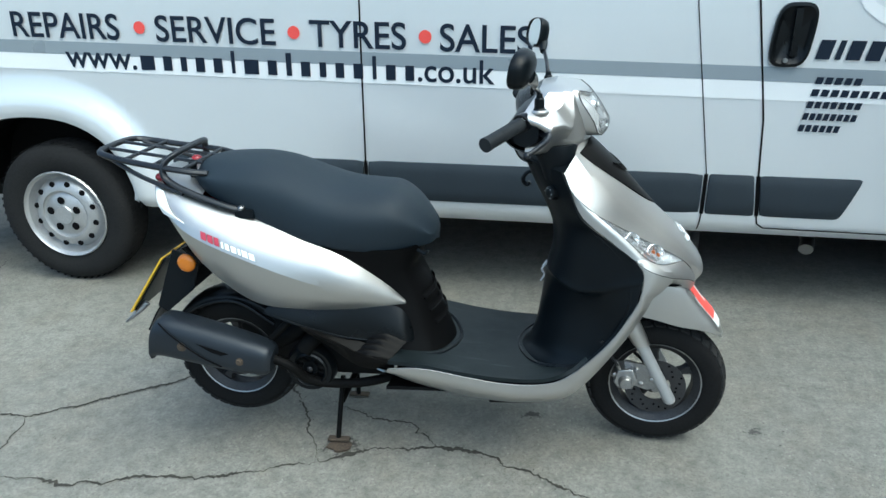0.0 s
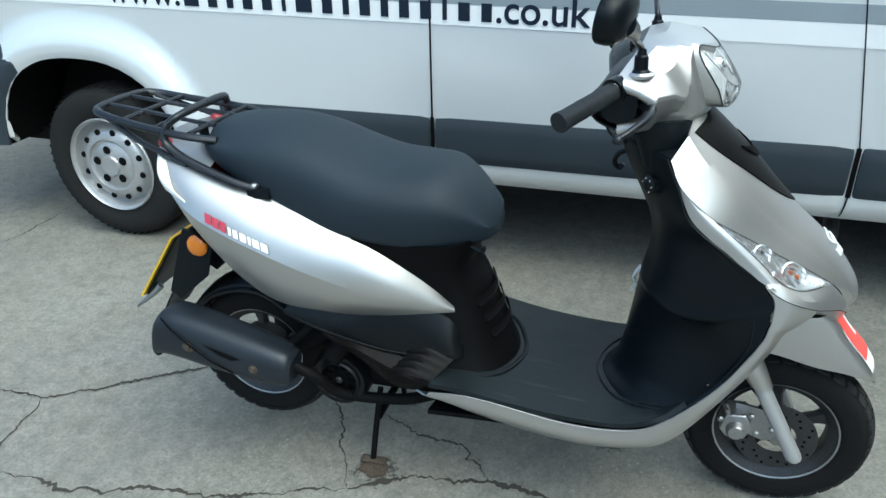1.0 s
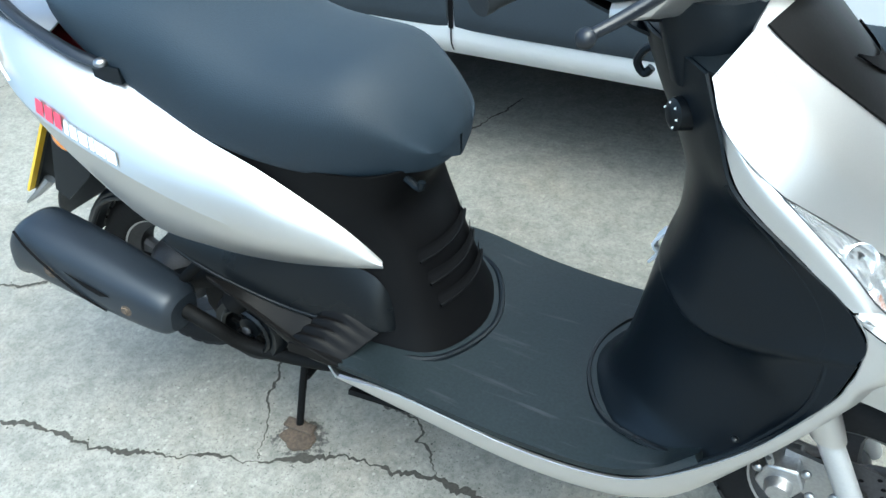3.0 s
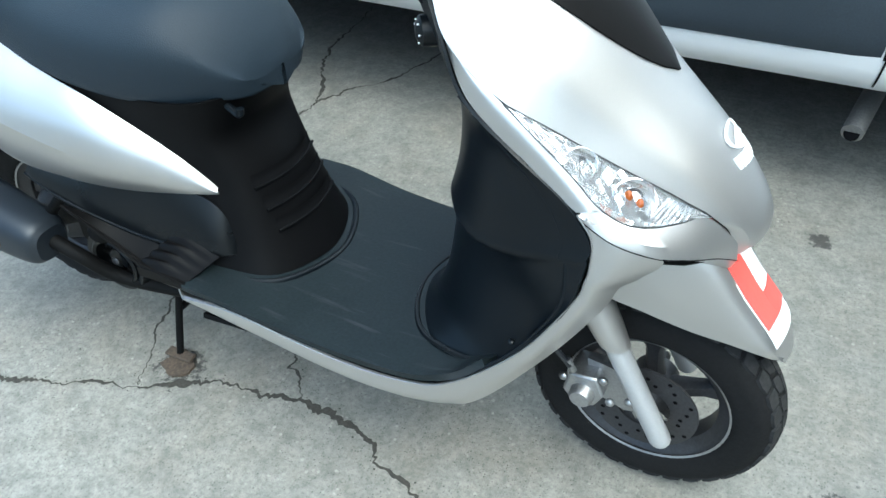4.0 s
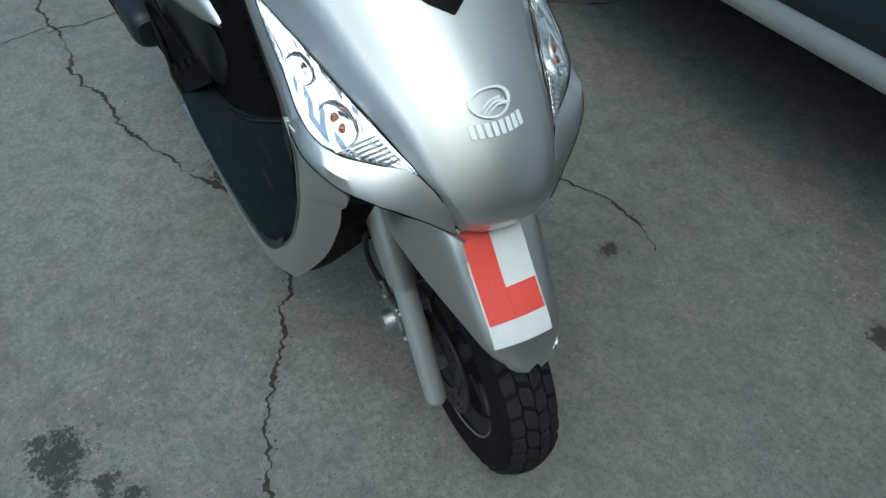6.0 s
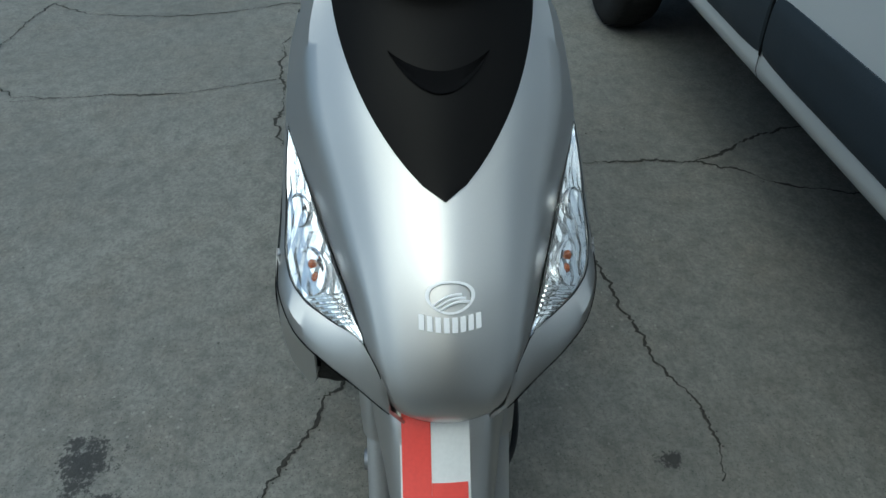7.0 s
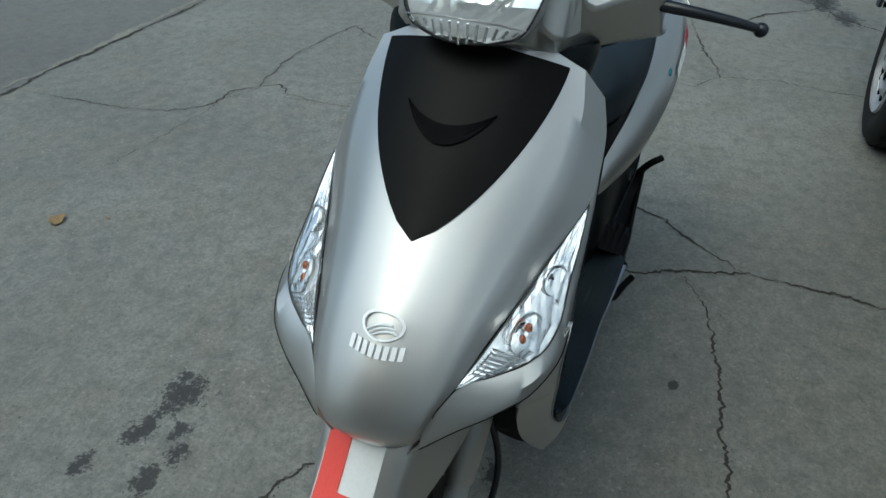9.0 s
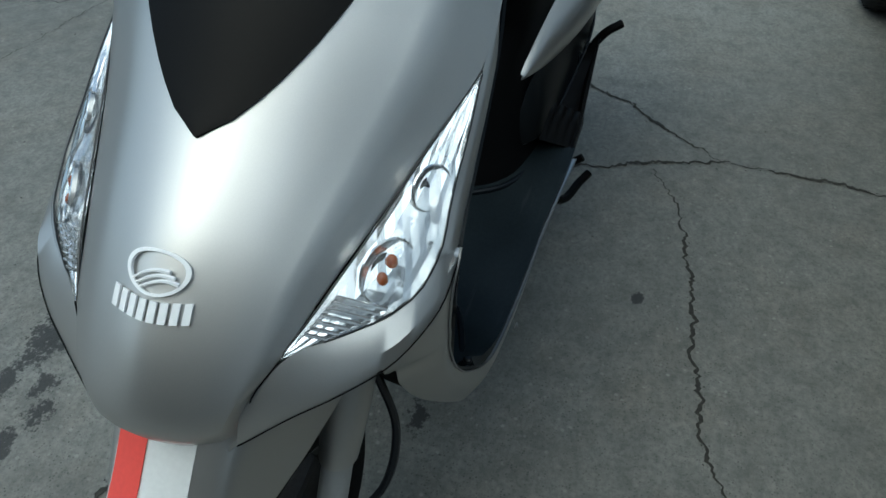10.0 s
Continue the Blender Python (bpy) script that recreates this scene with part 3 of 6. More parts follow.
cup = []
for k, o in ((1.0, 0.001), (1.0, 0.016), (0.9, 0.018), (0.7, 0.004), (0.02, 0.003)):
    ring = []
    for i in range(32):
        du, dz = rounded(2 * math.pi * i / 32, 0.072, 0.115)
        ring.append(on_side(1.632 + du * k + dz * k * 0.10, 1.165 + dz * k, o))
    cup.append(ring)
handle = part("door_handle", skin(cup, closed=True), plastic_fine, van, "dark recessed door handle")
part("pull_bar", skin([[on_side(1.640 + a, z, o) for a, o in ((-0.012, 0.006), (-0.012, 0.022), (0.012, 0.022), (0.012, 0.006))] for z in (1.09, 1.12, 1.23, 1.26)]), plastic_fine, handle)
part("lock", spun([(0.0, -0.004), (0.009, -0.004), (0.009, 0.004)], on_side(1.615, 1.075, 0.018), 'y', 14), steel, handle, "small steel lock barrel")


def van_wheel(u, v0, sign, m=None):
    """v0: the wheel's outer face; sign: outward direction along the axle."""
    w = new("wheel")
    w.parent = van
    w.location = (u, v0, 0.345 + u * 0.0262)
    w.scale = (0.965, 0.965, 0.965)
    w.rotation_euler = (0, radians(-1.5), 0 if sign < 0 else math.pi)
    prof = [(0.215, 0.03), (0.225, 0.012), (0.25, 0.002), (0.29, -0.004), (0.325, 0.004), (0.345, 0.022), (0.352, 0.05), (0.355, 0.1), (0.352, 0.16), (0.33, 0.2), (0.22, 0.2)]
    tyre = part("tyre", spun(prof, (0, 0, 0), 'y', 72), rubber_dusty, w, "worn dusty black tyre")
    tread = bmesh.new()
    for k in range(60):
        q = 2 * math.pi * k / 60
        for lane, (s0, s1) in enumerate(((0.026, 0.055), (0.065, 0.1), (0.11, 0.15))):
            q0 = q + lane * 0.05
            dq = 0.036
            ring = [((0.353 + h) * math.cos(t), s, (0.353 + h) * math.sin(t)) for h in (0, 0.0022) for t, s in ((q0, s0), (q0 + dq, s0), (q0 + dq, s1), (q0, s1))]
            vv = [tread.verts.new(p) for p in ring]
            for f in ((4, 5, 6, 7), (0, 1, 5, 4), (1, 2, 6, 5), (2, 3, 7, 6), (3, 0, 4, 7)):
                tread.faces.new([vv[i] for i in f])
    part("tread", tread, rubber_dusty, tyre, smooth=False)
    rim = [(0.216, 0.0), (0.222, 0.008), (0.216, 0.016), (0.205, 0.02), (0.196, 0.05), (0.185, 0.06), (0.175, 0.045), (0.165, 0.025), (0.14, 0.012), (0.122, 0.01), (0.118, 0.02), (0.108, 0.022), (0.09, 0.01), (0.05, 0.004), (0.045, -0.004), (0.0, -0.004)]
    rimo = part("rim", spun(rim, (0, 0, 0), 'y', 64), wheel_steel, w, "scuffed silver steel wheel")
    for k in range(12):
        q = 2 * math.pi * (k + 0.5) / 12
        part("vent_hole", spun([(0, 0.006), (0.013, 0.006), (0.015, 0.012)], (0.157 * math.cos(q), 0.008, 0.157 * math.sin(q)), 'y', 14), van_seam, rimo)
    for k in range(5):
        q = 2 * math.pi * k / 5 + 0.35
        part("bolt_hole", spun([(0, 0.0), (0.017, 0.0), (0.02, 0.004)], (0.074 * math.cos(q), 0.001, 0.074 * math.sin(q)), 'y', 16), van_seam, rimo)
    return w


van_wheel(HUB_U, -0.018, -1)
van_wheel(HUB_U, 2.018, 1)
van_wheel(2.75, 0.10, -1)
van_wheel(2.75, 1.90, 1)
part("exhaust_pipe", tube([(1.9, 0.5, 0.3), (1.9, 0.28, 0.28), (1.88, 0.2, 0.25)], 0.03, 14), steel, van, "pale bare metal exhaust stub")

# tail of the exhaust under the sill
pipe = part("exhaust_pipe", tube([(1.44, 0.40, 0.285), (1.41, 0.22, 0.262), (1.385, 0.085, 0.228)], 0.027, 18, 4), steel_dull, van, "dull steel exhaust tail pipe")
part("pipe_mouth", spun([(0, 0.0), (0.019, 0.0)], (0, 0, 0), 'y', 18), van_seam, pipe).matrix_local = Matrix.Translation((1.3843, 0.0833, 0.2275)) @ Matrix.Rotation(radians(-16), 4, 'X') @ Matrix.Rotation(radians(-13), 4, 'Z')

# ---------------------------------------------------------------- scooter
scooter = thing("scooter", "silver and black step-through motor scooter parked on its stand", "scooter",
                Matrix.Translation((1.2, 0, 0.72)) @ Matrix.Rotation(radians(-1.8), 4, 'Z') @ Matrix.Rotation(radians(-2.0), 4, 'X') @ Matrix.Translation((-1.2, 0, -0.72)))
WIDE = 0.23
AXIS = Vector((-0.46, 0, 0.888))
PIVOT = Vector((0.985, 0, 0.85))
STEER = Matrix.Translation(PIVOT) @ Matrix.Rotation(radians(-3.4), 4, AXIS) @ Matrix.Translation(-PIVOT)


def steered(bm):
    bm.transform(STEER)
    return bm


def both(name, rows, material, parent, thick=0.004, n=5, m=5, label=""):
    """The same smooth panel on both flanks."""
    out = []
    for r in (rows, flip_y(rows)):
        out.append(part(name, skin(sheet(r, n, m), thick=thick), material, parent, label, wide=WIDE))
    return out


# seat
def seat_section(x, top, half, low, drop):
    """One closed cross-section; drop: how far the flank's lower edge tucks in."""
    pts = [(0, top), (half * 0.5, top - 0.008), (half * 0.83, top - 0.034), (half * 0.985, top - (top - low) * 0.48), (half * (1 - drop), low + 0.01), (half * (1 - drop) * 0.8, low - 0.004), (0, low - 0.004)]
    loop = [(x, -y, z) for y, z in pts] + [(x, y, z) for y, z in reversed(pts[1:-1])]
    return loop


SEAT = [(-0.150, 0.880, 0.030, 0.862, 0.1), (-0.140, 0.895, 0.075, 0.848, 0.1), (-0.10, 0.911, 0.108, 0.825, 0.06), (-0.02, 0.916, 0.128, 0.787, 0.05), (0.06, 0.912, 0.137, 0.753, 0.04),
        (0.14, 0.893, 0.143, 0.718, 0.03), (0.22, 0.862, 0.150, 0.690, 0.03), (0.30, 0.838, 0.153, 0.672, 0.05), (0.38, 0.830, 0.150, 0.662, 0.08), (0.45, 0.824, 0.138, 0.660, 0.12),
        (0.505, 0.790, 0.115, 0.662, 0.15), (0.543, 0.745, 0.092, 0.664, 0.15), (0.559, 0.715, 0.066, 0.668, 0.15), (0.565, 0.702, 0.036, 0.672, 0.15), (0.567, 0.690, 0.004, 0.680, 0.1)]
seat = part("seat", skin(sheet([seat_section(*s) for s in SEAT], 4, 4, True), closed=True, caps=True), seat_vinyl, scooter, "long black vinyl dual seat", angle=60, wide=WIDE)

# rear flank panels with a crease along them
FLANK = [
    [(-0.245, -0.085, 0.875), (-0.250, -0.090, 0.868), (-0.248, -0.085, 0.858)],
    [(-0.205, -0.110, 0.845), (-0.215, -0.140, 0.805), (-0.205, -0.115, 0.760)],
    [(-0.115, -0.124, 0.816), (-0.120, -0.182, 0.733), (-0.125, -0.135, 0.628)],
    [(0.040, -0.128, 0.765), (0.050, -0.196, 0.660), (0.030, -0.150, 0.512)],
    [(0.190, -0.142, 0.703), (0.200, -0.190, 0.598), (0.180, -0.150, 0.487)],
    [(0.305, -0.142, 0.655), (0.320, -0.172, 0.556), (0.310, -0.145, 0.487)],
    [(0.415, -0.120, 0.568), (0.415, -0.138, 0.530), (0.420, -0.130, 0.493)],
    [(0.478, -0.105, 0.502), (0.480, -0.112, 0.497), (0.480, -0.110, 0.491)],
]
RAILS = [spline([r[k] for r in FLANK], 8) for k in range(3)]


def flank_rows(s):
    """Two faces that meet in a crease, each a little domed."""
    rows = []
    for a, b, c in zip(*RAILS):
        A, B, C = Vector(a), Vector(b), Vector(c)
        row = []
        for P, Q, dome in ((A, B, 0.10), (B, C, 0.05)):
            size = (P - Q).length
            for k in range(0 if P is A else 1, 7):
                f = k / 6
                p = P.lerp(Q, f) + Vector((0, -1, 0.55 if P is A else -0.2)).normalized() * (dome * size * math.sin(math.pi * f))
                row.append((p.x, p.y * s, p.z))
        rows.append(row)
    return rows


flanks = [part("rear_side_panel", skin(flank_rows(s), thick=0.003), silver, scooter, "silver rear side panel with a long crease", wide=WIDE, angle=22) for s in (1, -1)]

# model name as plain strokes on the flank
def on_flank(x, f):
    """A place on the panel's upper face; f: 0 at its top edge, 1 at the crease."""
    k = min(range(len(RAILS[1])), key=lambda i: abs(RAILS[1][i][0] - x))
    k = min(max(k, 1), len(RAILS[1]) - 2)
    a, b = Vector(RAILS[0][k]), Vector(RAILS[1][k])
    t = float((x - b.x) / (RAILS[1][k + 1][0] - RAILS[1][k - 1][0]))
    p = a.lerp(b, f) + t * (Vector(RAILS[0][k + 1]) - Vector(RAILS[0][k - 1])).lerp(Vector(RAILS[1][k + 1]) - Vector(RAILS[1][k - 1]), f)
    return p + Vector((0, -1, 0.55)).normalized() * (0.10 * (a - b).length * math.sin(math.pi * f) + 0.003)


marks = [(-0.074, 0.016, maroon_ink), (-0.054, 0.016, maroon_ink), (-0.034, 0.014, maroon_ink), (-0.014, 0.007, white_badge), (-0.002, 0.012, white_badge), (0.015, 0.015, white_badge),
         (0.035, 0.007, white_badge), (0.046, 0.016, white_badge), (0.066, 0.016, white_badge)]
for side in (0, 1):
    for x, w, ink in marks:
        tall = 0.18 if ink is maroon_ink else 0.14
        for tone, grow, lift in ((van_stripe, 0.0013, 0.0), (ink, 0.0, 0.0012)):
            if tone is van_stripe and ink is maroon_ink:
                continue
            g = grow / 0.1
            rows = [[on_flank(x - 0.020 * (1 - f) - grow + (w + 2 * grow) * j / 2, f) + Vector((0, -lift, lift)) for j in range(3)] for f in (0.93 - tall - g, 0.93 - tall / 2, 0.93 + g)]
            rows = flip_y(rows) if side else rows
            part("decal_mark", skin(rows, thick=0.0006), tone, flanks[side], wide=WIDE)

part("round_reflector", ball((0.11, 0.219, 0.675), 0.013, (1.25, 0.35, 0.9), 16), teal_lens, flanks[1], "small teal reflector")

# tail
tail = [[(-0.10, -0.124, 0.818), (-0.10, -0.07, 0.842), (-0.10, 0, 0.85), (-0.10, 0.07, 0.842), (-0.10, 0.124, 0.818)],
        [(-0.17, -0.116, 0.838), (-0.17, -0.06, 0.855), (-0.17, 0, 0.86), (-0.17, 0.06, 0.855), (-0.17, 0.116, 0.838)],
        [(-0.245, -0.085, 0.873), (-0.255, -0.045, 0.876), (-0.26, 0, 0.878), (-0.255, 0.045, 0.876), (-0.245, 0.085, 0.873)]]
part("tail_cowl", skin(sheet(tail, 5, 5), thick=0.003), silver, scooter, "silver tail cowl", wide=WIDE)
rear_close = [[(-0.248, y, 0.870) for y in (-0.085, 0, 0.085)], [(-0.235, y * 1.2, 0.80) for y in (-0.085, 0, 0.085)], [(-0.19, y * 1.3, 0.74) for y in (-0.085, 0, 0.085)], [(-0.12, y * 1.5, 0.64) for y in (-0.085, 0, 0.085)]]
part("tail_lamp", skin(sheet(rear_close, 4, 5), thick=0.003), red_lens, scooter, "red tail lamp lens", wide=WIDE)
for s in (-1, 1):
    lens = [[(-0.246, s * 0.094, 0.850), (-0.232, s * 0.110, 0.846), (-0.205, s * 0.122, 0.838)],
            [(-0.240, s * 0.110, 0.820), (-0.215, s * 0.140, 0.808), (-0.165, s * 0.160, 0.788)],
            [(-0.222, s * 0.116, 0.795), (-0.200, s * 0.146, 0.780), (-0.120, s * 0.180, 0.765)]]
    lens = [[(p[0] - 0.004, p[1] + s * 0.006, p[2]) for p in r] for r in lens]
    lamp = part("rear_turn_lamp", skin(sheet(lens, 4, 4), thick=0.003, ref=(-0.15, 0, 0.75)), white_badge, scooter, "pale rear corner lamp", wide=WIDE)
    part("red_lens", ball((-0.232, s * 0.092, 0.868), 0.018, (1, 0.8, 0.7)), red_lens, lamp, wide=WIDE)

# rear rack
rack = new("luggage_rack")
rack.parent = scooter
rack["label"] = "black tubular luggage rack"
for s in (-1, 1):
    part("side_rail", tube([(0.03, s * 0.128, 0.782), (-0.03, s * 0.135, 0.80), (-0.13, s * 0.130, 0.835), (-0.19, s * 0.12, 0.862), (-0.210, s * 0.115, 0.885), (-0.205, s * 0.105, 0.915), (-0.185, s * 0.07, 0.934), (-0.180, 0, 0.938)], 0.0095, 10, 5), black_iron, rack, wide=WIDE)
    part("rack_rail", tube([(-0.085, s * 0.096, 0.880), (-0.16, s * 0.112, 0.893), (-0.30, s * 0.105, 0.913), (-0.405, s * 0.09, 0.932), (-0.43, s * 0.06, 0.938), (-0.435, 0, 0.939)], 0.0092, 10, 5), black_iron, rack, wide=WIDE)
    part("strut", tube([(-0.15, s * 0.125, 0.83), (-0.28, s * 0.115, 0.876), (-0.40, s * 0.085, 0.928)], 0.0068, 8, 4), black_iron, rack, wide=WIDE)
    part("rod", tube([(-0.13, s * 0.04, 0.895), (-0.43, s * 0.035, 0.937)], 0.0055, 8, 2), black_iron, rack, wide=WIDE)
    part("clamp", tube([(-0.16, s * 0.045, 0.85), (-0.16, s * 0.045, 0.900)], 0.011, 10, 2), plastic, rack, wide=WIDE)
    part("bracket", box(0.005, 0.06, s * 0.126 - 0.012, s * 0.126 + 0.012, 0.762, 0.788), plastic, rack, wide=WIDE)
    part("bolt", ball((0.025, s * 0.135, 0.793), 0.011, (1, 1, 0.7)), steel, rack, "bright bolt head", wide=WIDE)
for x, z in ((-0.15, 0.896), (-0.24, 0.908), (-0.33, 0.922)):
    part("rod", tube([(x, -0.105, z), (x, 0.105, z)], 0.0062, 8, 2), black_iron, rack, wide=WIDE)

# rear mudguard, number plate and reflector
flap = [[(-0.215, -0.075, 0.56), (-0.215, 0, 0.575), (-0.215, 0.075, 0.56)], [(-0.27, -0.09, 0.50), (-0.285, 0, 0.505), (-0.27, 0.09, 0.50)],
        [(-0.34, -0.085, 0.42), (-0.355, 0, 0.42), (-0.34, 0.085, 0.42)], [(-0.40, -0.06, 0.335), (-0.41, 0, 0.33), (-0.40, 0.06, 0.335)]]
part("mud_flap", skin(sheet(flap, 5, 4), thick=0.005), plastic, scooter, "black rear mud flap")
for s in (-1, 1):
    part("flap_side", slab_of([(-0.16, s * 0.095, 0.61), (-0.245, s * 0.095, 0.635), (-0.33, s * 0.085, 0.44), (-0.30, s * 0.085, 0.42), (-0.20, s * 0.09, 0.50)], (0, s, 0), 0.006), plastic, scooter)
plate = new("number_plate")
plate.parent = scooter
PL = Matrix.Translation((-0.362, 0, 0.505)) @ Matrix.Rotation(radians(36), 4, 'Y')
b = box(-0.003, 0.003, -0.09, 0.09, -0.115, 0.115)
b.transform(PL)
part("plate", b, plate_yellow, plate, "yellow number plate", smooth=False)
b = box(0.0035, 0.010, -0.076, 0.086, -0.112, 0.112)
b.transform(PL)
part("backing_board", b, plastic, plate, "black plate backing", smooth=False)
for k, z in enumerate((0.045, -0.03)):
    for j in range(4 - k):
        b = box(-0.0045, -0.003, -0.07 + j * 0.037, -0.045 + j * 0.037, z - 0.028, z + 0.028)
        b.transform(PL)
        part("bar", b, van_seam, plate, smooth=False)
part("plate_tail", tube([(-0.385, -0.06, 0.435), (-0.415, -0.075, 0.405), (-0.455, -0.085, 0.375)], (0.012, 0.004), 8, 3), steel, scooter, "bent bright metal reflector arm")
for s in (-1, 1):
    ind = part("side_reflector", ball((-0.192, s * 0.125, 0.602), 0.029, (1, 0.45, 1), 20), orange, scooter, "round amber reflector")
    part("stalk", tube([(-0.19, s * 0.12, 0.602), (-0.19, s * 0.09, 0.60)], 0.018, 12, 2), plastic, ind)


# wheels
def scooter_wheel(name, c, fork, turn=None, dusty=False):
    w = new(name)
    w.parent = scooter
    prof = [(0.134, -0.038), (0.143, -0.045), (0.158, -0.0475), (0.180, -0.047), (0.194, -0.038), (0.204, -0.02), (0.2075, 0), (0.204, 0.02), (0.194, 0.038), (0.180, 0.047), (0.158, 0.0475), (0.143, 0.045), (0.134, 0.038)]
    prof = [(r, s) for r, s in ((float(a), float(b2)) for a, b2 in spline(prof, 3))]
    t = bmesh.new()
    t = spun(prof, c, 'y', 72)
    tread = bmesh.new()

    def at(q, s, h):
        r = 0.2075 - 0.0035 * (abs(s) / 0.02) ** 2 if abs(s) <= 0.02 else 0.204 - (abs(s) - 0.02) * 0.48
        r += h
        return (c[0] + r * math.cos(q), c[1] + s * (1 + h * 4), c[2] + r * math.sin(q))

    N = 34
    for k in range(N):
        for lane in range(4):
            s0 = -0.0375 + lane * 0.0195
            s1 = s0 + 0.0145
            q0 = 2 * math.pi * (k + 0.5 * (lane % 2)) / N
            dq = 2 * math.pi / N * 0.76
            zig = 0.03 if lane in (0, 2) else -0.03
            loop = [(q0, s0), (q0 + dq * 0.5, s0 - 0.002), (q0 + dq, s0), (q0 + dq + zig, s1), (q0 + dq * 0.5 + zig, s1 + 0.002), (q0 + zig, s1)]
            lo = [tread.verts.new(at(q, s, -0.001)) for q, s in loop]
            hi = [tread.verts.new(at(q, s, 0.0045)) for q, s in loop]
            tread.faces.new(hi)
            for i in range(6):
                tread.faces.new((lo[i], lo[(i + 1) % 6], hi[(i + 1) % 6], hi[i]))
    lip = [(0.134, -0.0395), (0.140, -0.0425), (0.1455, -0.038), (0.141, -0.035), (0.134, -0.0395)]
    r = spun(lip, c, 'y', 64)
    spun([(a2, -b2) for a2, b2 in lip], c, 'y', 64, r)
    barrel = spun([(0.1395, -0.037), (0.130, -0.028), (0.122, -0.016), (0.119, 0.0), (0.122, 0.016), (0.130, 0.028), (0.1395, 0.037), (0.114, 0.02), (0.111, 0.0), (0.114, -0.02), (0.1395, -0.037)], c, 'y', 64)
    spokes = []
    for k in range(5):
        q = 2 * math.pi * k / 5 + 0.3
        d, e = Vector((math.cos(q), 0, math.sin(q))), Vector((-math.sin(q), 0, math.cos(q)))
        C = Vector(c)
        rows = []
        for f, wd, th in ((0.03, 0.018, 0.018), (0.06, 0.014, 0.015), (0.09, 0.014, 0.013), (0.112, 0.022, 0.014)):
            p = C + d * f + e * (0.12 * (f - 0.03))
            rows.append([p + e * a * wd + Vector((0, b3 * th, 0)) for a, b3 in ((-1, -0.4), (-0.6, -1), (0.6, -1), (1, -0.4), (1, 0.4), (0.6, 1), (-0.6, 1), (-1, 0.4))])
        spokes.append(skin(rows, closed=True, caps=True))
    hub = spun([(0, -0.05), (0.02, -0.05), (0.024, -0.04), (0.036, -0.032), (0.038, 0.032), (0.024, 0.04), (0.02, 0.05), (0, 0.05)], c, 'y', 24)
    for bm in [t, tread, r, barrel, hub, *spokes]:
        if turn is not None:
            bm.transform(turn)
    ty = part("tyre", t, rubber, w, "black tyre with block tread")
    part("tread", tread, rubber_tread, ty, smooth=False)
    rm = part("rim", r, alloy, w, "grey cast alloy rim")
    part("barrel", barrel, alloy_dark, rm, "dull dark rim barrel")
    for s2 in spokes:
        part("spoke", s2, alloy_dark, rm)
    part("hub", hub, alloy_dark, rm)
    return w


FW = (1.226, 0.0, 0.2085)
front = scooter_wheel("front_wheel", FW, True, STEER)
disc = spun([(0.045, -0.052), (0.090, -0.052), (0.090, -0.056), (0.045, -0.056), (0.045, -0.052)], FW, 'y', 56)
disc_o = part("brake_disc", steered(disc), alloy_dark, front, "drilled steel brake disc")
for k in range(28):
    q = 2 * math.pi * k / 28
    rr = 0.058 + 0.010 * (k % 3) + 0.004
    part("drilling", steered(spun([(0, -0.0005), (0.0038, -0.0005)], (FW[0] + rr * math.cos(q), -0.0565, FW[2] + rr * math.sin(q)), 'y', 8)), van_seam, disc_o, smooth=False)
rear = scooter_wheel("rear_wheel", (-0.112, 0.0, 0.242), False)

# fork, caliper, front mudguard
for s in (-1, 1):
    top, low = Vector((1.140, s * 0.088, 0.435)), Vector((1.266, s * 0.088, 0.187))
    leg = part("fork_leg", steered(tube([top, top.lerp(low, 0.5), low], 0.0178, 20, 3)), fork_grey, scooter, "pale grey fork leg")
    part("end_cap", steered(ball(low, 0.0178, (1, 1, 0.8))), fork_grey, leg)
    part("axle_nut", steered(spun([(0, -0.012), (0.012, -0.012), (0.012, 0.012), (0, 0.012)], (FW[0], s * 0.062, FW[2]), 'y', 6)), steel, leg)
    part("fork_shroud", steered(skin(sheet([[top.lerp(low, f) + Vector((0.8, 0, 0.4)).normalized() * 0.0 + Vector((r * math.cos(q), s * 0.0 + r * math.sin(q) * 0.9, 0)) for q in (2 * math.pi * i / 12 for i in range(12))]
                                          for f, r in ((-0.5, 0.032), (-0.2, 0.032), (0.1, 0.029), (0.26, 0.025))], 3, 2, True), closed=True, caps=True)), silver, scooter, "silver fork shroud")
cal = part("brake_caliper", steered(skin([[(1.135 + a, y, 0.252 + c2) for a, c2 in ((-0.035, -0.012), (-0.02, -0.032), (0.02, -0.032), (0.035, 0.0), (0.02, 0.035), (-0.025, 0.03))] for y in (-0.04, -0.055, -0.09, -0.10)], closed=True, caps=True)), alloy, front, "cast alloy brake caliper", bevel=0.004)
part("piston_cap", steered(spun([(0, -0.016), (0.016, -0.016), (0.02, -0.01), (0.022, 0.012)], (1.135, -0.101, 0.246), 'y', 18)), alloy, cal)
part("bleed_nipple", steered(tube([(1.115, -0.095, 0.285), (1.105, -0.1, 0.315)], 0.006, 8, 2)), steel, cal)
for dx, dz in ((0.045, -0.005), (0.03, 0.04), (-0.035, 0.02), (0.075, 0.01)):
    part("bolt", steered(ball((1.135 + dx, -0.096, 0.246 + dz), 0.008, (1, 0.8, 1), 10)), steel, cal)
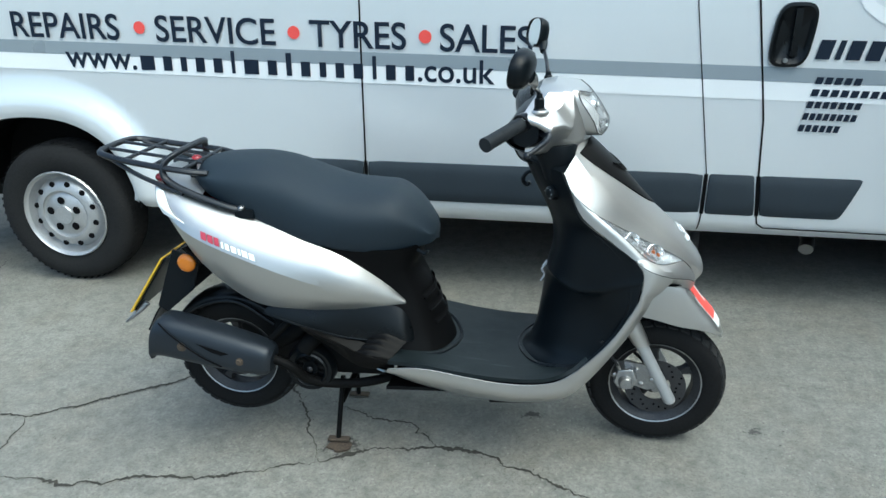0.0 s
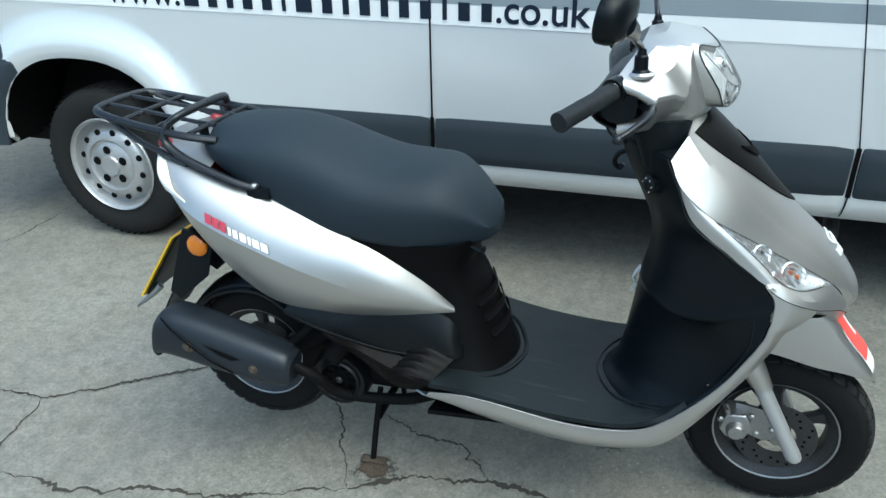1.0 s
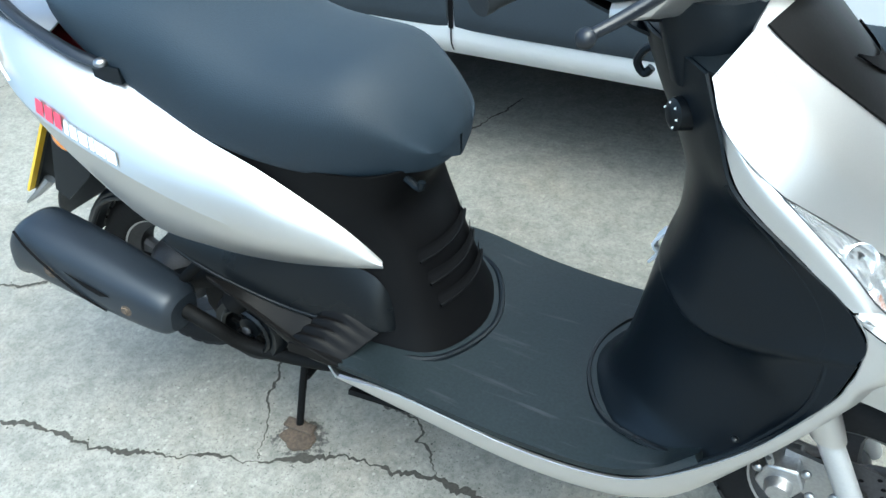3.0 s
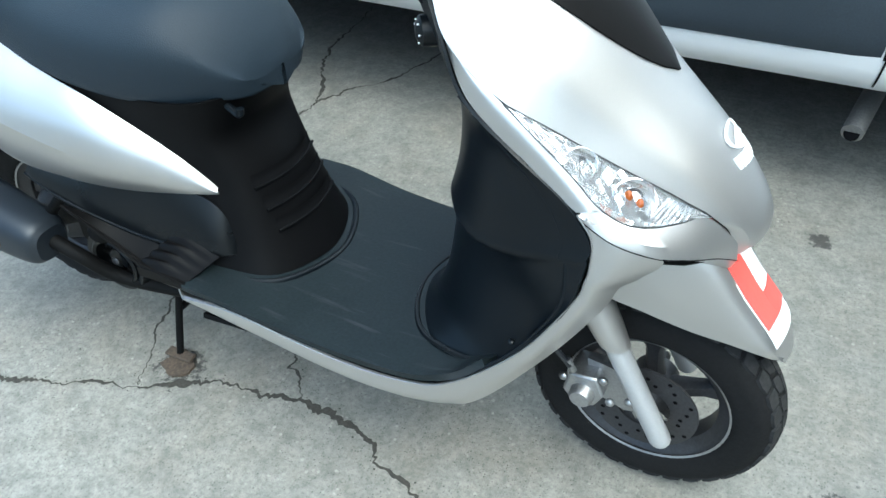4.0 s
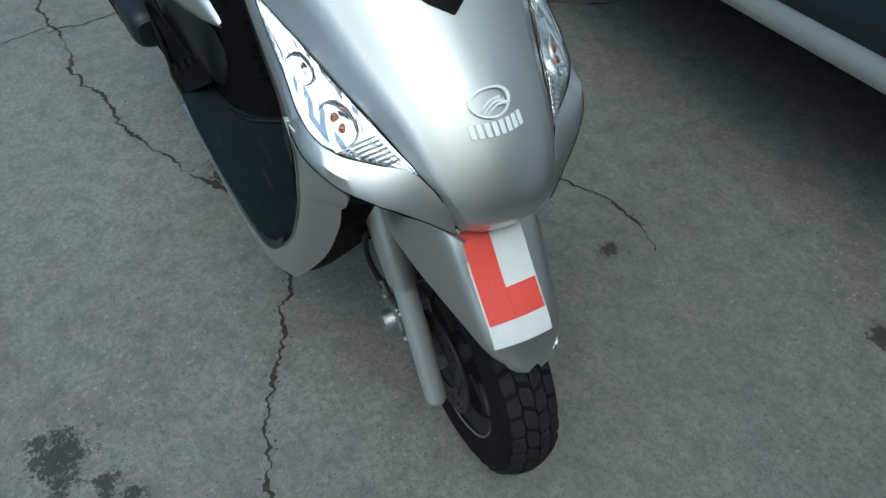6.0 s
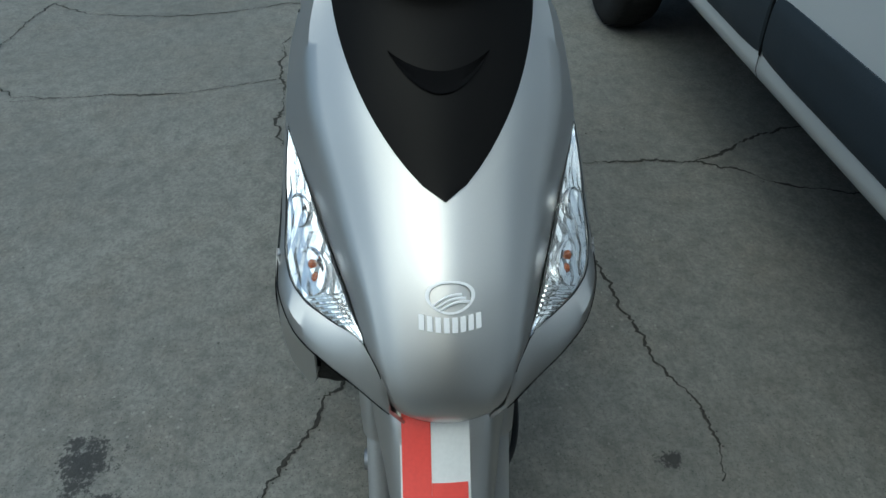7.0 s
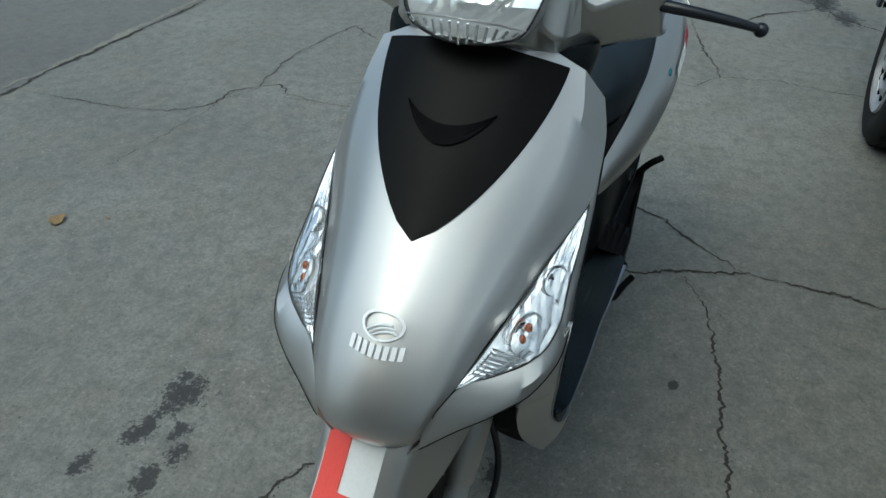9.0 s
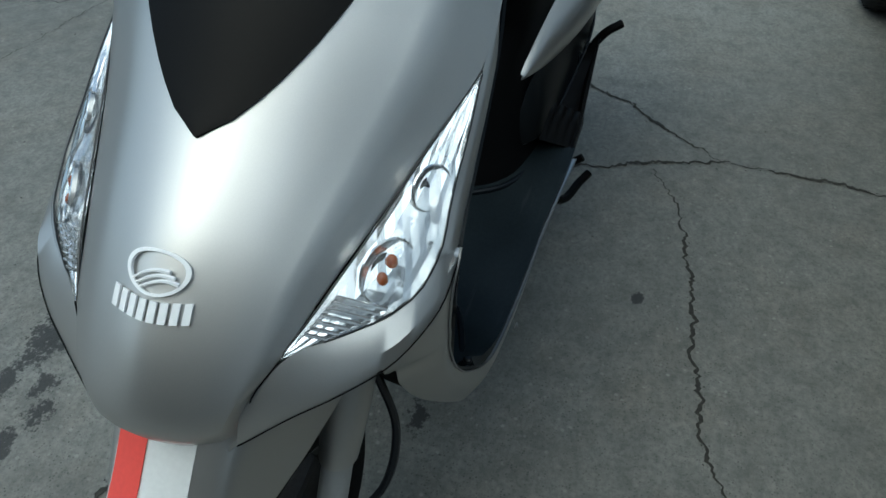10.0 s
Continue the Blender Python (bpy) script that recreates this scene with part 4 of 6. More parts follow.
part("caliper_bracket", steered(slab_of([(1.13, -0.072, 0.30), (1.20, -0.072, 0.29), (1.235, -0.072, 0.215), (1.20, -0.072, 0.205), (1.14, -0.072, 0.225)], (0, 1, 0), 0.008)), alloy, cal)
part("brake_hose", steered(tube([(1.11, -0.1, 0.30), (1.08, -0.11, 0.36), (1.09, -0.10, 0.44), (1.12, -0.07, 0.52)], 0.005, 8, 6)), black_iron, scooter)
part("speedometer_cable", steered(tube([(1.20, 0.07, 0.22), (1.14, 0.12, 0.26), (1.10, 0.125, 0.34), (1.10, 0.10, 0.45)], 0.0055, 8, 6)), black_iron, scooter, "black looping cable")

FENDER = [(1.085, 0.545, 0.055, 0.50), (1.15, 0.590, 0.092, 0.470), (1.22, 0.584, 0.090, 0.452), (1.285, 0.556, 0.076, 0.428), (1.34, 0.488, 0.066, 0.416), (1.385, 0.434, 0.055, 0.402), (1.406, 0.395, 0.036, 0.385), (1.410, 0.380, 0.012, 0.378)]
rows = []
for x, z, h, low in FENDER:
    rows.append([(x - 0.012, -h, low), (x - 0.008, -h * 1.0, low * 0.6 + z * 0.4), (x - 0.004, -h * 0.88, z - 0.014), (x, -h * 0.5, z - 0.002), (x, 0, z + 0.003), (x, h * 0.5, z - 0.002), (x - 0.004, h * 0.88, z - 0.014), (x - 0.008, h, low * 0.6 + z * 0.4), (x - 0.012, h, low)])
FENDER_GRID = sheet(rows, 6, 4)
fender = part("front_mudguard", steered(skin(FENDER_GRID, thick=-0.003)), silver, scooter, "silver front mudguard")


def on_fender(d, y, out):
    """A place on the mudguard's crown; d runs down it from 0 to 1."""
    crown = [Vector((x, 0, z + 0.003)) for x, z, h, l in FENDER]
    c = spline(crown, 12)
    i = min(len(c) - 2, max(1, int(d * (len(c) - 1))))
    p = Vector(c[i])
    t = (Vector(c[i + 1]) - Vector(c[i - 1])).normalized()
    nrm = Vector((-t.z, 0, t.x))
    nrm = nrm if nrm.z > 0 else -nrm
    h = 0.068
    return p + Vector((0, y, 0)) + nrm * (out - 0.012 * (y / h) ** 2 - 0.004 * abs(y / h))


def patch(name, d0, d1, y0, y1, out, material, parent, label=""):
    bm = skin([[on_fender(d0 + (d1 - d0) * i / 10, y0 + (y1 - y0) * j / 8, out) for j in range(9)] for i in range(11)], thick=-0.0008)
    return part(name, steered(bm), material, parent, label)


sticker = patch("learner_sticker", 0.36, 0.768, -0.051, 0.033, 0.003, white_ink, fender, "white learner sticker with a red letter L")
patch("letter_stroke", 0.455, 0.685, -0.049, -0.014, 0.0045, red_ink, sticker, "red upright of the letter")
patch("letter_stroke", 0.600, 0.685, -0.0138, 0.030, 0.0045, red_ink, sticker, "red foot of the letter")
patch("letter_stroke", 0.36, 0.395, -0.03, 0.027, 0.0045, red_ink, sticker)
patch("small_print", 0.752, 0.758, -0.008, 0.016, 0.0045, red_ink, sticker)

# nose cover
NOSE = [
    [(0.972, 0, 0.985), (0.970, -0.070, 0.976), (0.958, -0.138, 0.944), (0.930, -0.164, 0.902)],
    [(1.020, 0, 0.948), (1.014, -0.075, 0.938), (0.998, -0.150, 0.893), (0.956, -0.179, 0.850)],
    [(1.090, 0, 0.880), (1.082, -0.080, 0.866), (1.064, -0.147, 0.826), (1.024, -0.182, 0.791)],
    [(1.172, 0, 0.789), (1.163, -0.070, 0.777), (1.148, -0.120, 0.750), (1.118, -0.151, 0.729)],
    [(1.258, 0, 0.708), (1.249, -0.058, 0.697), (1.236, -0.094, 0.684), (1.206, -0.118, 0.676)],
    [(1.312, 0, 0.643), (1.305, -0.050, 0.633), (1.292, -0.079, 0.627), (1.266, -0.096, 0.636)],
    [(1.336, 0, 0.590), (1.329, -0.042, 0.587), (1.314, -0.066, 0.592), (1.288, -0.080, 0.608)],
    [(1.318, 0, 0.553), (1.314, -0.036, 0.556), (1.307, -0.060, 0.564), (1.294, -0.077, 0.576)],
]
full = [[(x, -y, z) for x, y, z in reversed(r[1:])] + [tuple(p) for p in r] for r in NOSE]
full = [list(reversed(r)) for r in full]
inner = sheet([r[1:-1] for r in full], 8, 6)
left, right = (spline([r[k] for r in full], 8) for k in (0, -1))
NOSE_GRID = []
for a, r, b in zip(left, inner, right):
    a, b = np.array(a), np.array(b)
    NOSE_GRID.append([a + (r[0] - a) * f for f in (0, 0.34, 0.67)] + list(r) + [r[-1] + (b - r[-1]) * f for f in (0.33, 0.66, 1)])
nose = part("nose_cover", skin(NOSE_GRID, thick=-0.004), silver, scooter, "smooth silver nose cover", wide=WIDE, angle=32)


def on_nose(y, z, out):
    """The nose cover's place nearest to (y, z), lifted along the forward and upward normal."""
    best, bp, bi = 9, None, (1, 1)
    for i, r in enumerate(NOSE_GRID):
        for j, p in enumerate(r):
            d = (p[1] - y) ** 2 + (p[2] - z) ** 2
            if d < best:
                best, bi = d, (i, j)
    i, j = min(max(bi[0], 1), len(NOSE_GRID) - 2), min(max(bi[1], 1), len(NOSE_GRID[0]) - 2)
    P = Vector(NOSE_GRID[bi[0]][bi[1]])
    du = Vector(NOSE_GRID[i + 1][j]) - Vector(NOSE_GRID[i - 1][j])
    dv = Vector(NOSE_GRID[i][j + 1]) - Vector(NOSE_GRID[i][j - 1])
    nn = du.cross(dv).normalized()
    nn = nn if nn.x > 0 else -nn
    # slide within the tangent plane to the wanted y and z
    off = Vector((0, y - P.y, z - P.z))
    off.x = -(nn.y * off.y + nn.z * off.z) / nn.x if abs(nn.x) > 0.2 else 0
    return P + off + nn * out


# black V panel with its crescent scoop
rows = []
for i in range(15):
    f = i / 14
    z = 0.968 - (0.968 - 0.776) * f
    w = 0.119 * (1 - f ** 1.75) ** 0.75 + 0.0008
    rows.append([on_nose(-w + 2 * w * j / 16, z - 0.022 * (1 - f) * abs(2 * j / 16 - 1) ** 2, 0.003) for j in range(17)])
vee = part("nose_inlay", skin(rows, thick=0.004), inlay_black, scooter, "black V-shaped nose inlay", wide=WIDE)
rows = []
for i in range(17):
    a = -1 + i / 8
    y = 0.058 * a
    zc = 0.877 + 0.024 * a * a
    t = 0.009 * (1 - a * a) + 0.0006
    rows.append([on_nose(y, zc - t, 0.0065), on_nose(y, zc - t * 0.3, 0.0035 - 0.0), on_nose(y, zc + t, 0.0068)])
part("scoop", skin(rows), van_seam, vee, "dark crescent scoop")

# badge as a plain ring, sweep and strokes
badge = bmesh.new()
ring = [[on_nose(0.027 * k * math.cos(q), 0.701 + 0.0135 * k * math.sin(q), o) for q in (2 * math.pi * i / 40 for i in range(40))] for k, o in ((1.0, 0.0015), (1.0, 0.004), (0.86, 0.004), (0.86, 0.0015))]
badge_o = part("badge", skin([list(r) for r in ring], closed=True), white_badge, nose, "bright oval badge ring")
for k in range(3):
    pts = [on_nose(-0.018 + 0.004 * k + 0.030 * f, 0.694 - 0.0015 * k + 0.008 * f + 0.004 * math.sin(3 * f) - 0.002 * k * f, 0.004) for f in (0, 0.25, 0.5, 0.75, 1)]
    part("sweep", tube(pts, (0.0010, 0.0022), 6, 3), white_badge, badge_o)
for k in range(8):
    y = -0.035 + k * 0.0089
    bm = skin([[on_nose(y + 0.0058 * j / 2, zz, 0.0035) for j in range(3)] for zz in (0.672, 0.6785, 0.685)], thick=0.002)
    part("letter_bar", bm, white_badge, badge_o, smooth=False)

# side lamps: reflector, bulbs, clear cover
LAMP_TOP, LAMP_TIP = Vector((1.023, -0.183, 0.790)), Vector((1.265, -0.097, 0.637))
LAMP_IN = [LAMP_TOP, Vector((1.070, -0.168, 0.761)), Vector((1.120, -0.151, 0.729)), Vector((1.168, -0.134, 0.699)), Vector((1.215, -0.117, 0.671)), LAMP_TIP]
LAMP_OUT = [LAMP_TOP, Vector((1.066, -0.187, 0.753)), Vector((1.108, -0.188, 0.716)), Vector((1.150, -0.189, 0.676)), Vector((1.196, -0.169, 0.651)), LAMP_TIP]


def lamp_rows(depth, inset, s):
    rows = []
    for a, b in zip(spline(LAMP_IN, 4), spline(LAMP_OUT, 4)):
        a, b = Vector(a), Vector(b)
        w = (a - b).length
        row = []
        for k in range(9):
            f = inset + (1 - 2 * inset) * k / 8
            p = a.lerp(b, f)
            bulge = math.sin(math.pi * f) * w
            p += Vector((0.55, -0.70, 0.35)).normalized() * (bulge * 0.14 + depth * min(1, w / 0.05) * (1 if depth > 0 else math.sin(math.pi * f) ** 0.6))
            row.append((p.x, p.y * s, p.z))
        rows.append(row)
    return rows


for s in (1, -1):
    lamp = new("front_turn_lamp")
    lamp.parent = scooter
    lamp["label"] = "clear teardrop lamp with an amber bulb reflection"
    cut = random.Random(9)
    facets = lamp_rows(-0.006, 0.0, s)
    facets = [[(p[0] + (e := cut.uniform(-0.0010, 0.0010) * (0 if k in (0, 8) else 1)), p[1] - s * e, p[2]) for k, p in enumerate(r)] for r in facets]
    part("reflector", skin(facets), chrome, lamp, "faceted chrome reflector", wide=WIDE, smooth=False)
    rim_in = [Vector(r[0]) for r in lamp_rows(0.002, 0, s)] + [Vector(r[-1]) for r in reversed(lamp_rows(0.002, 0, s))]
    part("gasket", tube([tuple(p) for p in rim_in[::2]], 0.0009, 6, 2, closed=True), alloy_dark, lamp, "black lamp gasket", wide=WIDE)
    for f, k, r in ((0.69, 0.47, 0.033), (0.41, 0.5, 0.019)):
        a, b = Vector(spline(LAMP_IN, 10)[int(f * 50)]), Vector(spline(LAMP_OUT, 10)[int(f * 50)])
        c = a.lerp(b, k)
        d = Vector((0.55, -0.70, 0.35)).normalized()
        u, v2 = (Vector(LAMP_TIP) - Vector(LAMP_TOP)).normalized(), None
        v2 = d.cross(u).normalized()
        rows = []
        for rr, dd in ((1.0, 0.004), (0.94, 0.005), (0.90, 0.0), (0.6, -0.003), (0.25, -0.004), (0.02, -0.004)):
            ring = [c + (u * math.cos(q) * 1.15 + v2 * math.sin(q)) * r * rr * (0.8 if r > 0.02 else 1) + d * dd for q in (2 * math.pi * i / 28 for i in range(28))]
            rows.append([(p.x, p.y * s, p.z) for p in ring])
        part("bowl", skin(rows, closed=True), chrome, lamp, wide=WIDE)
        core = [c + (u * math.cos(q) * 1.1 + v2 * math.sin(q)) * r * 0.42 - d * 0.002 for q in (2 * math.pi * i / 20 for i in range(20))]
        part("socket", skin([[(p.x, p.y * s, p.z) for p in core], [(c.x, c.y * s, c.z)] * 20], closed=True), alloy_dark, lamp, "dull bulb socket", wide=WIDE)
        if r > 0.02:
            # two small balls modelled for the paired reflections of a single amber bulb
            for da, db in ((-0.008, 0.001), (0.009, -0.001)):
                q = c + u * da + v2 * db + d * 0.001
                part("bulb", ball((q.x, q.y * s, q.z), 0.0056, (1, 1, 1.4), 12), bulb_image, lamp, "amber bulb reflection", wide=WIDE)
    for k in range(7):
        f = 0.80 + 0.022 * k
        a, b = Vector(spline(LAMP_IN, 10)[int(f * 50)]), Vector(spline(LAMP_OUT, 10)[int(f * 50)])
        d = Vector((0.55, -0.70, 0.35)).normalized()
        p0, p1 = a.lerp(b, 0.12) + d * 0.001, a.lerp(b, 0.88) + d * 0.001
        part("rib", tube([(p0.x, p0.y * s, p0.z), (p1.x, p1.y * s, p1.z)], 0.0018, 6, 2), chrome, lamp, wide=WIDE)
    part("cover", skin(lamp_rows(0.004, 0.0, s)), lens_clear, lamp, "clear moulded cover", wide=WIDE).visible_shadow = False

# lip under the lamp and the long lower side panel
LIP = [
    [(1.122, -0.190, 0.690), (1.126, -0.198, 0.676), (1.130, -0.2025, 0.664)],
    [(1.150, -0.191, 0.675), (1.166, -0.198, 0.653), (1.171, -0.201, 0.641)],
    [(1.197, -0.171, 0.651), (1.214, -0.181, 0.636), (1.220, -0.181, 0.620)],
    [(1.229, -0.138, 0.644), (1.248, -0.147, 0.625), (1.256, -0.147, 0.604)],
    [(1.261, -0.103, 0.638), (1.275, -0.111, 0.614), (1.282, -0.111, 0.588)],
    [(1.285, -0.082, 0.612), (1.296, -0.084, 0.596), (1.301, -0.082, 0.570)],
    [(1.291, -0.074, 0.604), (1.302, -0.073, 0.588), (1.306, -0.071, 0.562)],
]
LIP = [r + [(r[2][0] - 0.012, r[2][1] * 0.55, r[2][2] - 0.055)] for r in LIP]
both("lamp_lip", LIP, silver, scooter, 0.004, 5, 1, "silver lip under the lamp")
for s in (1, -1):
    part("panel_gap", tube([(x + 0.001, y * s * 1.004, z - 0.001) for x, y, z in (r[2] for r in LIP)], 0.0007, 6, 4), van_seam, scooter, "dark gap under the lamp lip", wide=WIDE)
    part("panel_gap", tube([(x + 0.001, y * s * 1.01, z) for x, y, z in (LAMP_TIP, (1.288, -0.080, 0.608), (1.294, -0.077, 0.576))], 0.0007, 6, 4), van_seam, scooter, "dark gap beside the nose cover", wide=WIDE)
STRIP = [
    [(0.942, -0.168, 0.868), (0.950, -0.168, 0.866)],
    [(0.960, -0.177, 0.824), (0.980, -0.178, 0.825)],
    [(0.981, -0.184, 0.787), (1.020, -0.183, 0.792)],
    [(1.017, -0.189, 0.754), (1.066, -0.188, 0.754)],
    [(1.053, -0.193, 0.727), (1.107, -0.190, 0.717)],
    [(1.096, -0.198, 0.692), (1.149, -0.191, 0.677)],
    [(1.122, -0.2005, 0.674), (1.148, -0.190, 0.674)],
]
STRIP3 = [[a, tuple(Vector(a).lerp(Vector(b), 0.5) + Vector((0.003, -0.003, 0.003))), b] for a, b in STRIP]
both("lamp_strip", STRIP3, silver, scooter, 0.004, 4, 4, "slim silver strip beside the lamp")
LOWER = [
    [(1.124, -0.2025, 0.672), (1.130, -0.203, 0.669), (1.136, -0.2025, 0.666)],
    [(1.144, -0.204, 0.642), (1.178, -0.199, 0.630), (1.224, -0.178, 0.620)],
    [(1.146, -0.206, 0.600), (1.172, -0.202, 0.590), (1.203, -0.168, 0.574)],
    [(1.142, -0.2075, 0.578), (1.156, -0.204, 0.567), (1.178, -0.168, 0.548)],
    [(1.130, -0.208, 0.540), (1.142, -0.205, 0.526), (1.160, -0.168, 0.504)],
    [(1.064, -0.211, 0.429), (1.077, -0.207, 0.414), (1.094, -0.176, 0.398)],
    [(0.960, -0.213, 0.327), (0.978, -0.208, 0.299), (0.992, -0.195, 0.279)],
    [(0.880, -0.214, 0.297), (0.900, -0.210, 0.257), (0.912, -0.178, 0.224)],
    [(0.748, -0.214, 0.300), (0.755, -0.210, 0.258), (0.760, -0.172, 0.212)],
    [(0.550, -0.210, 0.336), (0.550, -0.203, 0.295), (0.545, -0.160, 0.246)],
    [(0.440, -0.204, 0.330), (0.425, -0.196, 0.315), (0.380, -0.165, 0.312)],
]
both("lower_side_panel", LOWER, silver, scooter, 0.004, 6, 5, "silver lower side panel")
for s in (-1, 1):
    part("panel_screw", ball((0.832, s * 0.222, 0.276), 0.006, (1, 0.4, 1), 10), steel, scooter)
    part("edge_bead", tube([(x, y * -s * 1.006, z + 0.001) for x, y, z in [r[0] for r in LOWER]], 0.0012, 6, 5), alloy, scooter, "bright rolled panel edge", wide=WIDE)
# black wheel-well closing behind the front wheel
well = []
for r in LOWER[2:9]:
    x, y, z = r[2]
    x, y, z = x - 0.012, y + 0.006, z + 0.004
    well.append([(x, y, z), (x - 0.012, y * 0.9, z - 0.02), (x - 0.025, y * 0.7, z - 0.04), (x - 0.05, 0, z - 0.03), (x - 0.025, -y * 0.7, z - 0.04), (x - 0.012, -y * 0.9, z - 0.02), (x, -y, z)])
part("wheel_well", skin(sheet(well, 4, 4), thick=0.003), engine_black, scooter, "black front wheel well", wide=WIDE)
part("belly_pan", skin(sheet([[(x, -0.165, 0.235), (x, -0.08, 0.215), (x, 0.08, 0.215), (x, 0.165, 0.235)] for x in (0.42, 0.6, 0.75, 0.9)], 3, 3), thick=0.01), engine_black, scooter, "black underside pan", wide=WIDE)
roof_well = [[(1.29, y * 0.5, 0.556) for y in (-0.13, 0, 0.13)], [(1.22, y, 0.575) for y in (-0.13, 0, 0.13)], [(1.10, y, 0.60) for y in (-0.13, 0, 0.13)]]
part("wheel_well_roof", skin(sheet(roof_well, 3, 3), thick=0.003), engine_black, scooter)

# inner leg shield with the centre column
SHIELD = [
    [(0.925, -0.160, 0.905), (0.890, -0.120, 0.910), (0.845, -0.070, 0.915), (0.822, 0, 0.915)],
    [(0.950, -0.176, 0.850), (0.912, -0.125, 0.850), (0.872, -0.070, 0.850), (0.850, 0, 0.850)],
    [(0.977, -0.183, 0.788), (0.945, -0.140, 0.790), (0.905, -0.075, 0.785), (0.882, 0, 0.785)],
    [(1.042, -0.191, 0.734), (0.985, -0.152, 0.730), (0.930, -0.085, 0.725), (0.906, 0, 0.725)],
    [(1.112, -0.1985, 0.681), (0.992, -0.158, 0.660), (0.928, -0.088, 0.655), (0.910, 0, 0.655)],
    [(1.145, -0.2045, 0.636), (0.988, -0.160, 0.588), (0.917, -0.090, 0.600), (0.898, 0, 0.600)],
    [(1.142, -0.207, 0.612), (0.986, -0.161, 0.566), (0.913, -0.091, 0.582), (0.894, 0, 0.580)],
    [(1.142, -0.2075, 0.600), (1.034, -0.163, 0.552), (0.936, -0.096, 0.566), (0.891, 0, 0.560)],
    [(1.126, -0.209, 0.530), (1.074, -0.168, 0.490), (0.954, -0.100, 0.480), (0.875, 0, 0.450)],
    [(1.085, -0.209, 0.460), (1.060, -0.170, 0.420), (0.940, -0.106, 0.405), (0.862, 0, 0.385)],
    [(1.035, -0.211, 0.400), (1.035, -0.172, 0.365), (0.925, -0.118, 0.350), (0.842, 0, 0.335)],
    [(0.990, -0.212, 0.355), (0.990, -0.172, 0.325), (0.885, -0.130, 0.318), (0.818, 0, 0.313)],
    [(0.960, -0.206, 0.315), (0.960, -0.172, 0.300), (0.880, -0.130, 0.300), (0.816, 0, 0.300)],
]
sh_full = [[tuple(p) for p in r] + [(x, -y, z) for x, y, z in reversed(r[:-1])] for r in SHIELD]
shield = part("leg_shield", skin(sheet(sh_full, 4, 5), thick=0.004), plastic, scooter, "black inner leg shield", wide=WIDE)
for s in (1, -1):
    border = [Vector(r[0]).lerp(Vector(r[1]), 0.22) for r in SHIELD[2:-1]]
    part("shield_border", tube([(p.x - 0.003, p.y * s, p.z) for p in border], 0.0045, 8, 4), plastic, shield, "raised moulding inside the edge", wide=WIDE)
cap_rows = [[(x, y, z + 0.002) for x, y, z in SHIELD[0] + [(a, -b, c) for a, b, c in reversed(SHIELD[0][:-1])]]]
cap_rows.append([(0.935, -0.162, 0.906), (0.95, -0.11, 0.925), (0.96, -0.06, 0.935), (0.965, 0, 0.94), (0.96, 0.06, 0.935), (0.95, 0.11, 0.925), (0.935, 0.162, 0.906)])
part("shield_top", skin(sheet(cap_rows, 3, 3), thick=0.004), plastic, scooter, "black top of the leg shield", wide=WIDE)
part("column_cover", skin(sheet([[(0.80, -0.085, 0.945), (0.79, 0, 0.955), (0.80, 0.085, 0.945)], [(0.815, -0.078, 0.92), (0.80, 0, 0.925), (0.815, 0.078, 0.92)], [(0.845, -0.07, 0.905), (0.83, 0, 0.905), (0.845, 0.07, 0.905)]], 3, 4), thick=0.004), plastic, scooter)
LOCK = Matrix.Translation((0.897, -0.124, 0.836)) @ Matrix.Rotation(radians(38), 4, 'Z')


def at_lock(bm):
    bm.transform(LOCK)
    return bm


lock = part("ignition_lock", at_lock(spun([(0, -0.012), (0.008, -0.012), (0.012, -0.010), (0.019, -0.006), (0.021, 0.012)], (0, 0, 0), 'x', 24)), plastic_fine, scooter, "black ignition lock")
for k in range(5):
    q = math.pi * (0.1 + 0.3 * k)
    part("legend_mark", at_lock(box(-0.0112, -0.009, 0.0145 * math.cos(q) - 0.0006, 0.0145 * math.cos(q) + 0.0006, 0.0145 * math.sin(q) - 0.0010, 0.0145 * math.sin(q) + 0.0010)), white_ink, lock, smooth=False)
part("bag_hook", tube([(0.852, 0.03, 0.86), (0.825, 0.03, 0.85), (0.815, 0.03, 0.83), (0.826, 0.03, 0.815), (0.835, 0.03, 0.825)], 0.006, 8, 4), plastic, scooter, "black bag hook")
part("key_tag", skin(sheet([[(0.893, 0.020, 0.575), (0.891, 0.040, 0.577)], [(0.876, 0.016, 0.555), (0.878, 0.044, 0.550)], [(0.886, 0.022, 0.535), (0.884, 0.040, 0.530)], [(0.872, 0.026, 0.512), (0.874, 0.036, 0.510)]], 3, 3), thick=0.004), white_ink, scooter, "small white tag hanging on the leg shield")

# floorboard
FLOOR = [
    [(0.440, -0.200, 0.343), (0.445, -0.12, 0.350), (0.450, 0, 0.352)],
    [(0.520, -0.207, 0.340), (0.520, -0.12, 0.338), (0.520, 0, 0.337)],
    [(0.620, -0.211, 0.323), (0.620, -0.12, 0.318), (0.620, 0, 0.316)],
    [(0.750, -0.213, 0.306), (0.750, -0.12, 0.308), (0.750, 0, 0.308)],
    [(0.880, -0.213, 0.303), (0.880, -0.12, 0.306), (0.880, 0, 0.307)],
    [(0.960, -0.212, 0.331), (0.965, -0.14, 0.318), (0.970, 0, 0.310)],
    [(1.010, -0.211, 0.378), (1.015, -0.16, 0.345), (1.020, 0, 0.320)],
]
